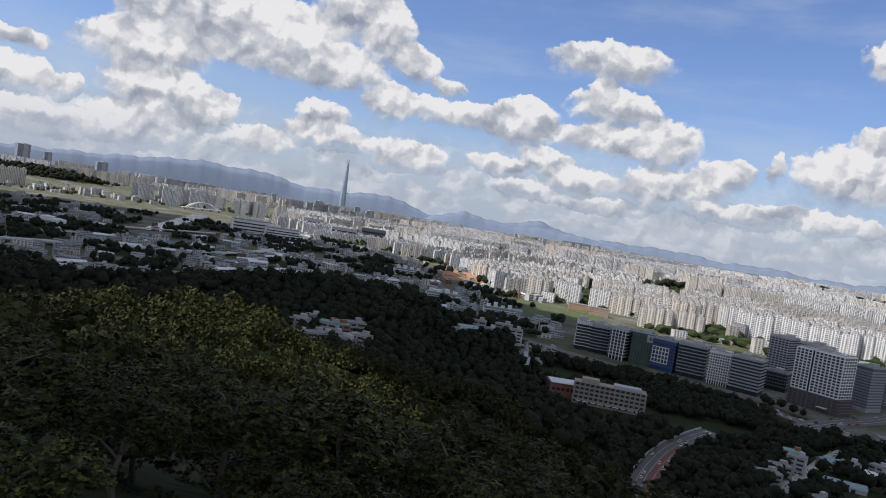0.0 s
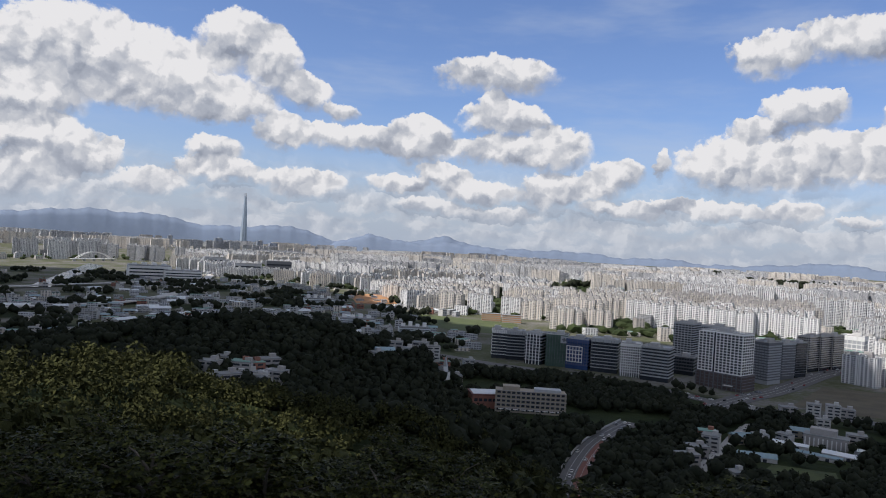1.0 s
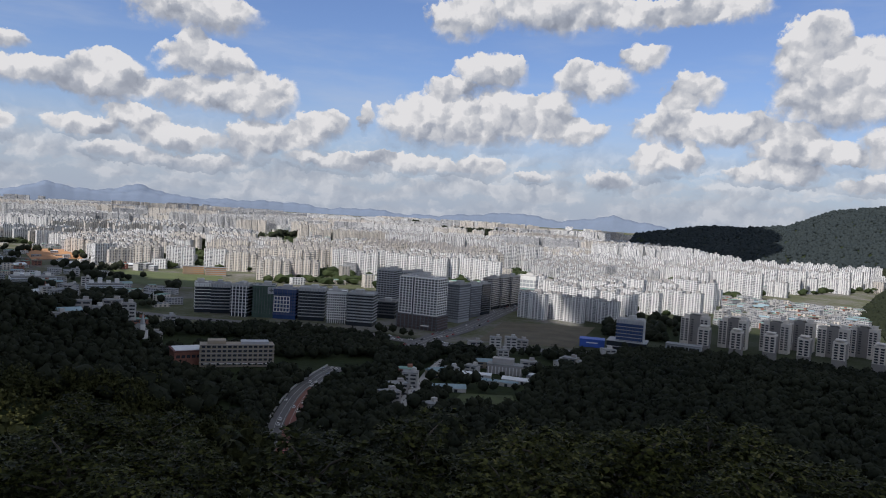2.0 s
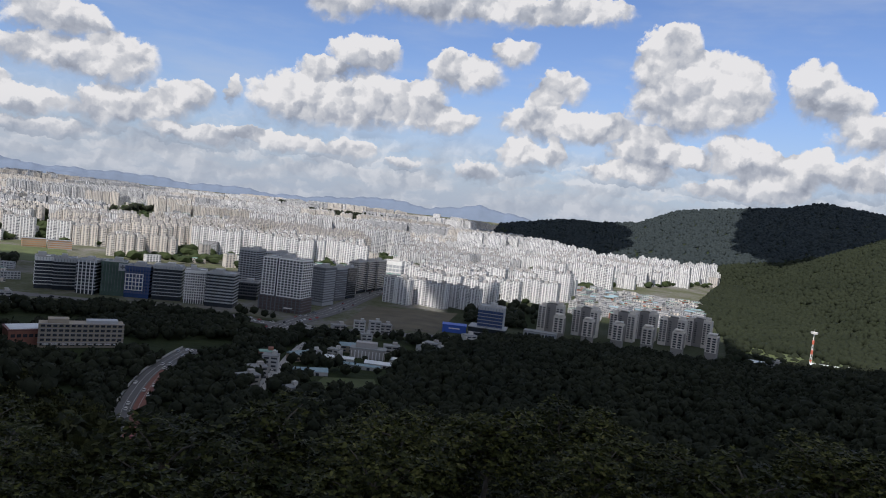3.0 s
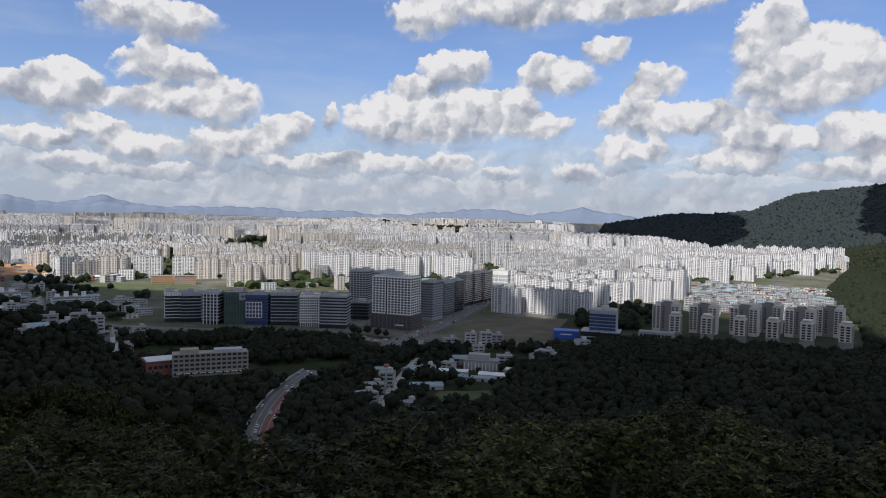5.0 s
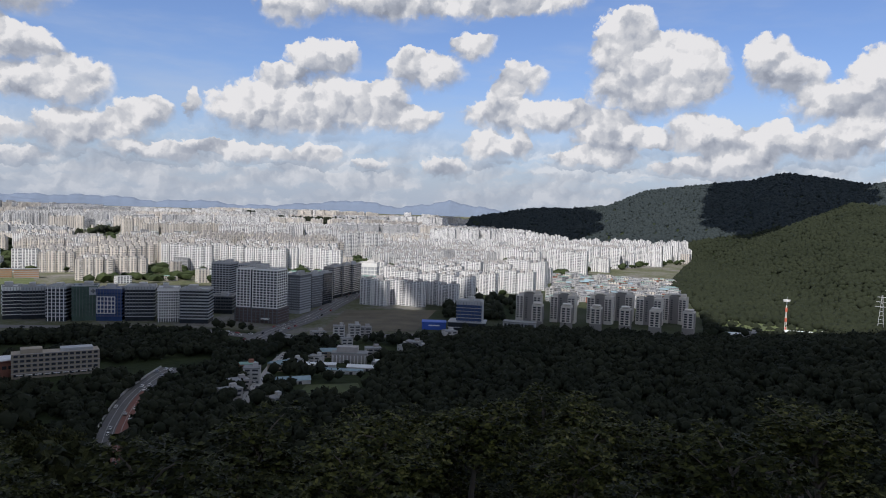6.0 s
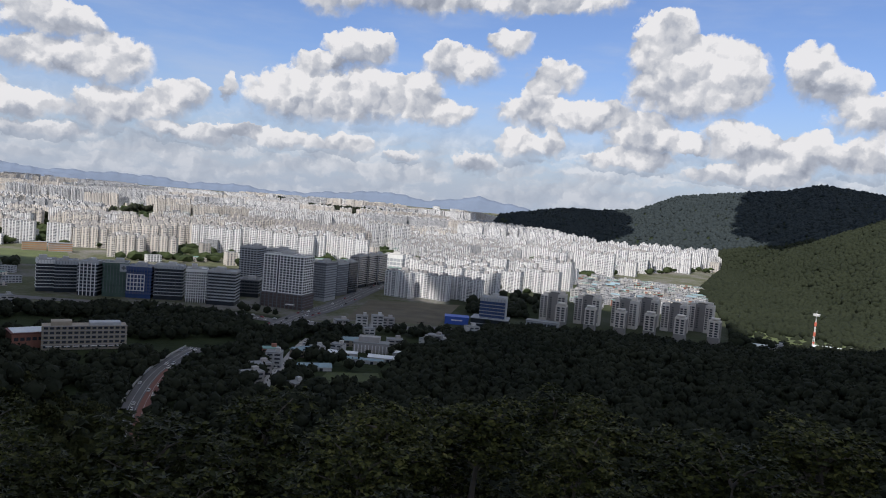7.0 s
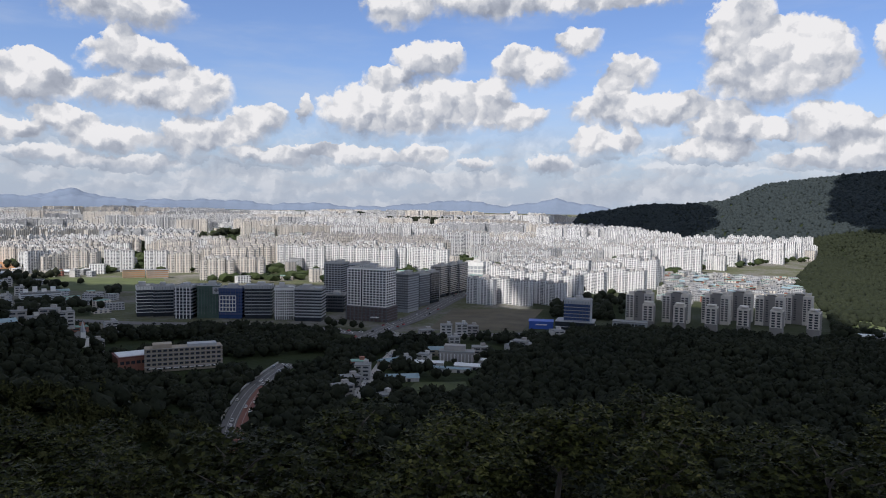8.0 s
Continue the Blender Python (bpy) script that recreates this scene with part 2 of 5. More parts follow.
# same wood farther off, its greens blued and greyed to paint in haze
M_HAZY_MOUNT = foliage("far_mountain_wood", (0.029, 0.038, 0.040), (0.040, 0.050, 0.049), 0.25, 0.95, 0.05)
# distance haze is put into this blue-grey ridge colour
M_HAZY_RIDGE = plain("hazy_ridge", (0.150, 0.190, 0.255), 1.0, spread=0.12, scale=0.003)
M_ASPHALT = plain("asphalt", (0.115, 0.112, 0.11), 0.9, scale=0.3)


def ground_material():
    m, g, b = material("ground")
    at = g.add("ShaderNodeTexCoord").outputs["Object"]
    z = g.add("ShaderNodeSeparateXYZ", (at,)).outputs[2]
    n1, n2 = g.noise(at, 0.012, 6.0, 0.6).outputs["Fac"], g.noise(at, 0.15, 4.0, 0.6).outputs["Fac"]
    f = g.math("ADD", g.math("MULTIPLY", n1, 0.65), g.math("MULTIPLY", n2, 0.35))
    town = g.ramp(f, [(0.30, (0.045, 0.060, 0.025)), (0.47, (0.10, 0.105, 0.06)), (0.56, (0.15, 0.145, 0.13)), (0.7, (0.24, 0.23, 0.21))])
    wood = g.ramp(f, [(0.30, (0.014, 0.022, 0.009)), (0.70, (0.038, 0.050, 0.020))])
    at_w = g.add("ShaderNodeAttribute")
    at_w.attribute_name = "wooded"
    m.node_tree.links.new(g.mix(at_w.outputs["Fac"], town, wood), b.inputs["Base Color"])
    b.inputs["Roughness"].default_value = 0.95
    b.inputs["Specular IOR Level"].default_value = 0.1
    bump = g.add("ShaderNodeBump", {"Height": n2, "Strength": 0.6, "Distance": 2.0})
    m.node_tree.links.new(bump.outputs[0], b.inputs["Normal"])
    return m


M_GROUND = ground_material()

# ---- the lie of the land ----
NEAR = 2600.0
REACH = 2100.0


def drawn_in(d):
    """Beyond NEAR the distance is drawn in towards the stand, so that 20 km fit in 4.7 km; returns the scale."""
    d = np.asarray(d, float)
    far = NEAR + REACH * (1 - np.exp(-np.maximum(d - NEAR, 0) / REACH))
    return np.where(d <= NEAR, 1.0, far / np.maximum(d, 1.0))


def crest(az, pts):
    a = np.array(pts, float)
    return np.interp(az, a[:, 0], a[:, 1]), np.interp(az, a[:, 0], a[:, 2])


# azimuth, elevation of the tree tops on the crest, distance
SPUR = [(-90, -9.88, 150), (-65, -10.28, 165), (-58, -8.57, 190), (-53, -8.13, 210), (-48, -8.5, 225), (-43, -10.46, 235),
        (-36, -12.01, 245), (-27, -12.75, 260), (-22, -13.81, 275), (-18, -16.4, 280), (-16.5, -19.6, 285), (-14, -30.1, 285)]
DARK_HILL = [(-90, -7.38, 480), (-65, -6.98, 500), (-60, -7.58, 520), (-53, -6.93, 560), (-48, -6.2, 600), (-43, -5.76, 620),
             (-37, -5.77, 640), (-33, -6.89, 650), (-28, -7.46, 660), (-25.8, -9.54, 660), (-23, -14.12, 660)]
FRONT_WOOD = [(0, -15, 600), (2, -13.0, 620), (9.7, -10.75, 640), (14, -10.05, 650), (20, -9.8, 660), (26, -9.65, 670), (32, -9.2, 690), (40, -7.6, 700), (60, -7, 700)]
MOUNT_NEAR = [(22, -7.0, 1700), (24.5, -5.4, 1750), (27.7, -4.3, 1900), (32, -1.2, 2100), (37.4, 1.3, 2250), (41.5, 0.9, 2250), (60, 2.5, 2200)]
MOUNT_FAR = [(9, -2.0, 3900), (10.5, -0.7, 3700), (15.3, 0.2, 3500), (18.4, 0.25, 3400), (21, 0.6, 3400), (23.8, 1.8, 3300), (27.9, 2.35, 3200), (31, 2.7, 3200),
             (33.2, 3.25, 3200), (36.9, 2.8, 3200), (38.3, 2.5, 3200), (41.2, 3.0, 3200), (60, 3.4, 3200)]
MID_HILL = [(-10, -2.0, 4600), (-9.4, -1.3, 4600), (-6.5, -0.85, 4600), (-4, -1.25, 4600), (-1, -1.2, 4500), (3, -1.35, 4400), (4, -2.2, 4400)]
STRIP_WOOD = [(-24, -3.6, 2000), (-22.6, -3.35, 2050), (-19, -2.9, 2300), (-15.8, -2.3, 2900), (-13.8, -2.0, 3300), (-12, -2.2, 3600)]
WEST_HILL = [(-90, -0.68, 4200), (-66, -1.13, 4200), (-62, -1.18, 4200), (-58, -1.77, 4200), (-55.5, -2.35, 4200)]


def ridge(az, d, pts, tree, front, back):
    el, dc = crest(az, pts)
    top = EYE_Z + dc * np.tan(np.radians(el)) - tree
    z = top - np.where(d < dc, (dc - d) * front, (d - dc) * back)
    lo, hi = pts[0][0], pts[-1][0]
    return np.where((az >= lo) & (az <= hi), z, -50.0)


def lie(az, d):
    """Height of the ground over the plain, and how wooded it is (0 to 1)."""
    az, d = np.asarray(az, float), np.asarray(d, float)
    hills = [ridge(az, d, SPUR, 9, 0.20, 0.42), ridge(az, d, DARK_HILL, 11, 0.16, 0.30), ridge(az, d, FRONT_WOOD, 11, 0.02, 0.10),
             ridge(az, d, MOUNT_NEAR, 10, 0.16, 0.30), ridge(az, d, MOUNT_FAR, 10, 0.25, 0.4), ridge(az, d, WEST_HILL, 8, 0.30, 0.5),
             ridge(az, d, MID_HILL, 12, 0.3, 0.4), ridge(az, d, STRIP_WOOD, 10, 0.15, 0.3)]
    steep = np.interp(az, (-180, -75, -50, -20, -5, 30, 45, 90, 180), (0.2, 0.25, 0.36, 0.44, 0.46, 0.42, 0.36, 0.25, 0.2))
    own = EYE_Z - 1.75 - np.maximum(d - 2.5, 0) * steep
    hills.append(own)
    top = np.maximum.reduce(hills)
    z = np.where(top > 7, top, np.where(top > -17, (top + 17) ** 2 / 82.0, 0.0))
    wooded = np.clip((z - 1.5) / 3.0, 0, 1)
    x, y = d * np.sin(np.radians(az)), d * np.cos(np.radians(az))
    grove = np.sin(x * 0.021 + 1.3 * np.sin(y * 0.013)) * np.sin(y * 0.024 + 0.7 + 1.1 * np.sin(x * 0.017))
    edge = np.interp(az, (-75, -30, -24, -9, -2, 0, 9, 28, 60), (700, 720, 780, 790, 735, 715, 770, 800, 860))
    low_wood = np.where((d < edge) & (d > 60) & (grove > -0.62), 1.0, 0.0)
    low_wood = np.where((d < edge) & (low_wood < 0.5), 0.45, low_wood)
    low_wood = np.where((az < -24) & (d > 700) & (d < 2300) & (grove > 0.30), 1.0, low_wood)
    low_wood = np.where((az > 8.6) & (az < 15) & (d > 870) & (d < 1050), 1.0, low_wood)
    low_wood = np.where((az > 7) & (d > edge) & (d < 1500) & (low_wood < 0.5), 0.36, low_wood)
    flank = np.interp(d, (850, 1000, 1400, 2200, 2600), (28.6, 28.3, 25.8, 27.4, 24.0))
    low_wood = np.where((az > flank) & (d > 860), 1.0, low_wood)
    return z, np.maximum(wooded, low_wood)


def spot(az, d, up=0.0):
    """The place at azimuth and true distance, up metres over the ground, with distance drawn in."""
    z, _ = lie(az, d)
    s = float(drawn_in(d))
    a = radians(az)
    return Vector((d * s * math.sin(a), d * s * math.cos(a), EYE_Z - (EYE_Z - float(z) - up) * s))


def sheet(name, verts, faces, mats, uv=None, face_mats=None, smooth=False):
    """A mesh object from numpy arrays; faces is an (n, k) array."""
    me = bpy.data.meshes.new(name)
    verts, faces = np.asarray(verts, np.float32), np.asarray(faces, np.int32)
    n, k = faces.shape
    me.vertices.add(len(verts))
    me.vertices.foreach_set("co", verts.ravel())
    me.loops.add(n * k)
    me.loops.foreach_set("vertex_index", faces.ravel())
    me.polygons.add(n)
    me.polygons.foreach_set("loop_start", np.arange(n, dtype=np.int32) * k)
    for m in mats if isinstance(mats, (list, tuple)) else [mats]:
        me.materials.append(m)
    if face_mats is not None:
        me.polygons.foreach_set("material_index", np.asarray(face_mats, np.int32))
    if uv is not None:
        me.uv_layers.new(name="UVMap").data.foreach_set("uv", np.asarray(uv, np.float32).ravel())
    me.polygons.foreach_set("use_smooth", np.full(n, smooth))
    me.update(calc_edges=True)
    me.validate()
    return new(name, me)


def build_ground():
    az = np.concatenate([np.arange(-180, -72, 4.0), np.arange(-72, 50, 0.4), np.arange(50, 180, 4.0)])
    d = np.concatenate([[0.0, 1.2, 2.5], np.geomspace(4, 120, 30), np.geomspace(126, 1100, 90), np.geomspace(1120, 7000, 90), [8500, 10400]])
    A, D = np.meshgrid(az, d)
    z, wooded = lie(A, D)
    rough = np.array([noise.noise((x * 0.02, y * 0.02, 3.0)) for x, y in zip((D * np.sin(np.radians(A))).ravel(), (D * np.cos(np.radians(A))).ravel())]).reshape(z.shape)
    z = z + rough * np.clip(z / 12, 0, 1) * 3.0 * (D > 30)
    s = drawn_in(D)
    v = np.stack([D * s * np.sin(np.radians(A)), D * s * np.cos(np.radians(A)), EYE_Z - (EYE_Z - z) * s], -1).reshape(-1, 3)
    na, nd = len(az), len(d)
    i = np.arange(na)
    j = (i + 1) % na
    f = np.concatenate([np.stack([r * na + i, r * na + j, (r + 1) * na + j, (r + 1) * na + i], -1) for r in range(nd - 1)])
    f = f[:, ::-1]
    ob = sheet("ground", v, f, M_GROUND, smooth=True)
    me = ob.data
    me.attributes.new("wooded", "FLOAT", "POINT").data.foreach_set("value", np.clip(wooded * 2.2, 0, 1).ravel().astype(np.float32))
    return tagged(ob, "wooded hills running down to a wide built-up plain", "ground", kind="structure")


build_ground()

# far ranges, in layers; their haze is mixed into the ridge colour
def far_range(name, pts, d, base_el, label, tall=1.0):
    rng = np.random.RandomState(int(d))
    az = np.arange(pts[0][0], pts[-1][0] + 0.01, 0.15)
    el = np.interp(az, [p[0] for p in pts], [p[1] for p in pts])
    wob = sum(np.sin(az * k + rng.rand() * 6) * a for k, a in ((2.1, 0.05), (5.3, 0.035), (11.0, 0.015)))
    el = el + wob * tall
    rows_v = []
    for k, (share, back) in enumerate(((0.0, 0), (0.25, 25), (0.55, 55), (0.8, 85), (1.0, 120), (0.4, 190))):
        jag = np.array([noise.noise((a * 0.45, k * 0.8, d * 0.01)) for a in az])
        soft_el = np.interp(az, [p[0] for p in pts], [p[1] for p in pts])
        e = base_el + (el * share + soft_el * (1 - share) - base_el) * np.clip(share + jag * 0.04 * (0 < share < 1), 0, 1)
        dd = d + back + jag * 5
        r = np.radians(az)
        rows_v.append(np.stack([dd * np.sin(r), dd * np.cos(r), EYE_Z + dd * np.tan(np.radians(e))], -1))
    v = np.concatenate(rows_v)
    n = len(az)
    i = np.arange(n - 1)
    f = np.concatenate([np.stack([k * n + i, k * n + i + 1, (k + 1) * n + i + 1, (k + 1) * n + i], -1) for k in range(5)])
    return tagged(sheet(name, v, f, M_HAZY_RIDGE, smooth=True), label, "mountain range", kind="structure")


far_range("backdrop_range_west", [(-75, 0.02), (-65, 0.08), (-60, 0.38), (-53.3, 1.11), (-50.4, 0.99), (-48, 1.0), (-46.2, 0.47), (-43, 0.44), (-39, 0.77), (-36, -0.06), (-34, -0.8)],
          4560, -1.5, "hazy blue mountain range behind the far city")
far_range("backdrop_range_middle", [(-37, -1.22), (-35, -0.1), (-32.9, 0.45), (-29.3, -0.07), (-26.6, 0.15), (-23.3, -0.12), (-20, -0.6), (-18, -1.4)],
          4450, -1.5, "hazy dark blue wooded ridge behind the far city")
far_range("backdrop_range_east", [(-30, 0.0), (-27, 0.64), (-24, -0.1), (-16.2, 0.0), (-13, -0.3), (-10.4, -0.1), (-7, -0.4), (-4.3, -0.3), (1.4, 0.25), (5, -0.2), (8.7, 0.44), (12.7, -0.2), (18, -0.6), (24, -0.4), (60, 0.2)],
          4600, -1.5, "hazy pale blue mountain range on the horizon")

# ---- ways to build ----
CLEARED = []             # x, y, radius kept free of trees


def part(name, me, mat, parent, at=(0, 0, 0), size=(1, 1, 1), turn=0.0, label=""):
    """One mesh object under a thing or a part."""
    if mat and not me.materials:
        me.materials.append(mat)
    ob = new(name, me)
    ob.parent = parent
    ob.matrix_basis = Matrix.LocRotScale(at, Euler((0, 0, turn)), size)
    if label:
        ob["label"] = label
    return ob


def thing(name, at, turn, label, category, group=""):
    ob = new(name)
    ob.empty_display_size = 1.0
    ob.matrix_basis = Matrix.LocRotScale(at, Euler((0, 0, turn)), None)
    return tagged(ob, label, category, group)


BOXES = {}


def box_mesh(lx, ly, lz, mat, bevel=0.0):
    """A block on its base's middle; UV in metres; alike blocks share one mesh."""
    key = (round(lx, 3), round(ly, 3), round(lz, 3), mat.name, bevel)
    if key in BOXES:
        return BOXES[key]
    bm = bmesh.new()
    bmesh.ops.create_cube(bm, size=1.0)
    bmesh.ops.transform(bm, matrix=Matrix.LocRotScale((0, 0, lz / 2), None, (lx, ly, lz)), verts=bm.verts)
    if bevel:
        bmesh.ops.bevel(bm, geom=bm.edges, offset=bevel, segments=1, affect="EDGES")
    uv = bm.loops.layers.uv.new("UVMap")
    for f in bm.faces:
        n = f.normal
        for q in f.loops:
            c = q.vert.co
            q[uv].uv = (c.x + lx / 2, c.y + ly / 2) if abs(n.z) > 0.7 else ((c.x + lx / 2, c.z) if abs(n.y) > 0.7 else (c.y + ly / 2, c.z))
    me = bpy.data.meshes.new("block")
    bm.to_mesh(me)
    bm.free()
    me.materials.append(mat)
    BOXES[key] = me
    return me


def block(name, parent, mat, lx, ly, lz, x=0.0, y=0.0, z=0.0, label="", bevel=0.0, turn=0.0):
    return part(name, box_mesh(lx, ly, lz, mat, bevel), None, parent, (x, y, z), (1, 1, 1), turn, label)


def site(az, d, clear=0.0, extra=0.0):
    """Foot and turn of a thing whose front looks to the stand, turned by extra."""
    p = spot(az, d)
    if clear:
        CLEARED.append((p.x, p.y, clear))
    return p, radians(-az) + extra


BOX_F = np.array([(0, 1, 5, 4), (1, 2, 6, 5), (2, 3, 7, 6), (3, 0, 4, 7), (4, 5, 6, 7)])


class Blocks:
    """Collects upright boxes into one mesh: walls with UV in metres, and roofs."""

    def __init__(self):
        self.v, self.f, self.uv, self.m, self.n = [], [], [], [], 0

    def box(self, at, turn, lx, ly, z0, z1, scale=1.0, wall=0, roof=1, off=(0, 0), u0=0.0):
        c, s = math.cos(turn), math.sin(turn)
        base = []
        for x, y in ((-lx / 2, -ly / 2), (lx / 2, -ly / 2), (lx / 2, ly / 2), (-lx / 2, ly / 2)):
            x, y = x + off[0], y + off[1]
            base.append((x * c - y * s, x * s + y * c))
        for z in (z0, z1):
            for x, y in base:
                self.v.append((at[0] + x * scale, at[1] + y * scale, at[2] + z * scale))
        self.f.append(BOX_F + self.n)
        self.n += 8
        for length in (lx, ly, lx, ly):
            self.uv += [(u0, z0), (u0 + length, z0), (u0 + length, z1), (u0, z1)]
        self.uv += [(0, 0), (lx, 0), (lx, ly), (0, ly)]
        self.m += [wall] * 4 + [roof]

    def mesh(self, name, mats):
        ob = self.make(name, mats)
        me = ob.data
        bpy.data.objects.remove(ob)
        return me

    def make(self, name, mats):
        return sheet(name, self.v, np.concatenate(self.f), mats, self.uv, self.m)


# ---- roads, fields, water ----
def line(pts):
    return [spot(a, d) for a, d in pts]


def strip(name, pts, width, mat, label, category, lift, shift=0.0, thick=0.25):
    """A band along a line over the ground, with thickness; pts are places."""
    smooth_pts = []
    for k in range(len(pts) - 1):
        p0, p1, p2, p3 = pts[max(k - 1, 0)], pts[k], pts[k + 1], pts[min(k + 2, len(pts) - 1)]
        for j in range(8):
            t = j / 8
            smooth_pts.append(0.5 * (2 * p1 + (p2 - p0) * t + (2 * p0 - 5 * p1 + 4 * p2 - p3) * t * t + (3 * p1 - p0 - 3 * p2 + p3) * t ** 3))
    smooth_pts.append(pts[-1])
    v, n = [], len(smooth_pts)
    for k, p in enumerate(smooth_pts):
        ahead = (smooth_pts[min(k + 1, n - 1)] - smooth_pts[max(k - 1, 0)]).normalized()
        side = Vector((ahead.y, -ahead.x, 0)).normalized()
        for s, z in ((-0.5, -thick), (-0.5, 0), (0.5, 0), (0.5, -thick)):
            q = p + side * (shift + s * width)
            v.append((q.x, q.y, p.z + lift + z))
    f = [(4 * k + j, 4 * k + 4 + j, 4 * k + 5 + j, 4 * k + 1 + j) for k in range(n - 1) for j in range(3)]
    ob = sheet(name, v, f, mat)
    return tagged(ob, label, category, kind="structure"), smooth_pts


M_RED = plain("red_road_paint", (0.21, 0.085, 0.06), 0.9, scale=0.3)
M_LINE = plain("road_marking", (0.45, 0.45, 0.42), 0.7)
M_CONCRETE = plain("concrete", (0.42, 0.41, 0.39), 0.9, scale=0.3)
M_DIRT = plain("bare_earth", (0.085, 0.072, 0.045), 0.95, spread=0.5, scale=0.04)
M_ORANGE = plain("orange_soil", (0.42, 0.22, 0.10), 0.95, spread=0.3, scale=0.05)
M_GRASS = plain("bright_grass", (0.075, 0.095, 0.030), 0.95, spread=0.4, scale=0.05)
M_WATER = plain("river_water", (0.16, 0.19, 0.20), 0.12, spread=0.1, scale=0.02)

ROAD = line([(-20, 300), (-18.2, 345), (-17.0, 378), (-16.3, 411), (-15.75, 459), (-14.65, 518), (-13.25, 567), (-11.9, 608)])
_, road_pts = strip("road_valley", ROAD, 16, M_ASPHALT, "grey four-lane asphalt road through the wood", "road", 0.7)
AVENUE = line([(-6.3, 712), (-4.2, 780), (-1.9, 857), (0.7, 1016), (2.5, 1140), (3.0, 1300)])
_, avenue_pts = strip("road_avenue", AVENUE, 26, M_ASPHALT, "broad asphalt avenue between office towers", "road", 0.5)
CROSS = line([(-34, 960), (-28, 900), (-23, 850), (-16, 812), (-9.4, 775), (-6.3, 745), (0, 738), (6, 752), (9, 760)])
_, cross_pts = strip("road_cross", CROSS, 18, M_ASPHALT, "grey street along the foot of the office blocks", "road", 0.3)
lower = road_pts[8:44]
strip("red_lane", lower, 6.4, M_RED, "worn red paint on the downhill lanes", "road surface", 0.74, 4.2, 0.02)
for sh in (-4.1, 0.0, 4.1):
    strip("lane_line", road_pts, 0.22, M_LINE, "white lane line", "road marking", 0.78, sh, 0.02)
strip("guard_wall", road_pts[16:60], 0.6, M_CONCRETE, "pale concrete guard wall along the road", "wall", 2.0, -8.9, 1.6)
for sh in (-6.0, 0.0, 6.0):
    strip("lane_line", avenue_pts, 0.4, M_LINE, "white lane line", "road marking", 0.56, sh, 0.02)
for pts, r in ((road_pts, 8.5), (avenue_pts, 17), (cross_pts, 13)):
    for p in pts:
        back = Vector((-p.x, -p.y)).normalized()
        CLEARED += [(p.x + back.x * k, p.y + back.y * k, r) for k in (0, 9, 18)]


def patch(name, corners, mat, label, category, lift, mound=0.0, n=24, clear=True):
    """A field between four (azimuth, distance) corners, with low mounds."""
    a, b, c, d = [np.array(spot(*q)) for q in corners]
    v = []
    for j in range(n + 1):
        for i in range(n + 1):
            s, t = i / n, j / n
            p = (a * (1 - s) + b * s) * (1 - t) + (d * (1 - s) + c * s) * t
            edge = min(s, 1 - s, t, 1 - t) * 6
            w = noise.noise((p[0] * 0.05, p[1] * 0.05, 1.0)) * 0.5 + 0.5
            v.append((p[0], p[1], p[2] + lift + mound * w * min(1, edge)))
            if clear and i % 3 == 0 and j % 3 == 0:
                CLEARED.append((p[0], p[1], np.linalg.norm(b - a) / n * 1.5))
    f = [(j * (n + 1) + i, j * (n + 1) + i + 1, (j + 1) * (n + 1) + i + 1, (j + 1) * (n + 1) + i) for j in range(n) for i in range(n)]
    return tagged(sheet(name, v, f, mat, smooth=True), label, category, kind="structure")


patch("ground_building_lot", [(-1.0, 772), (6.4, 775), (8.0, 940), (0.9, 925)], M_DIRT, "brown empty building lot with weeds and mounds", "building lot", 0.4, 2.0)
patch("ground_field", [(-3.4, 490), (2.6, 500), (2.0, 545), (-2.0, 540)], M_GRASS, "bright green vegetable field beside the village", "field", 0.4, 0.6)
patch("ground_meadow", [(29.5, 880), (37.5, 880), (36, 985), (30, 1010)], M_GRASS, "sunlit green meadow at the mountain's foot", "field", 0.4, 2.5)
patch("ground_sports_field", [(-18.3, 2090), (-15.8, 2090), (-15.4, 2900), (-17.5, 2900)], M_GRASS, "green playing field among apartment blocks", "field", 0.6, 0.0, clear=False)
patch("ground_earthworks", [(-33.6, 1540), (-30.3, 1580), (-30.4, 1820), (-34.2, 1800)], M_ORANGE, "orange bare soil of earthworks", "building site", 0.8, 7.0)
patch("ground_garden_plots", [(-27.5, 1180), (-20.5, 1120), (-21.0, 1330), (-28.5, 1380)], M_GRASS, "green garden plots before the apartment rows", "field", 0.4, 1.0)
patch("water_river", [(-56.6, 1700), (-55.2, 1690), (-53.6, 2080), (-54.6, 2150)], M_WATER, "pale calm river reach", "river", 0.8, 0.0)
patch("water_river_bend", [(-54.6, 2150), (-53.6, 2080), (-51.9, 2650), (-52.9, 2750)], M_WATER, "pale calm upper river reach", "river", 0.8, 0.0)

# ---- offices and towers near the avenue ----
M_GLASS_DARK = plain("dark_glass", (0.030, 0.036, 0.045), 0.18, spread=0.3, scale=0.15)
M_GLASS_BLUE = plain("blue_glass", (0.035, 0.065, 0.16), 0.2, spread=0.3, scale=0.1)
M_GLASS_GREEN = plain("green_glass", (0.075, 0.115, 0.095), 0.2, spread=0.3, scale=0.1)
M_PANEL = plain("pale_panel", (0.72, 0.71, 0.68), 0.7, spread=0.10, scale=0.2)
M_PANEL_GREY = plain("grey_panel", (0.36, 0.37, 0.38), 0.6, spread=0.15, scale=0.2)
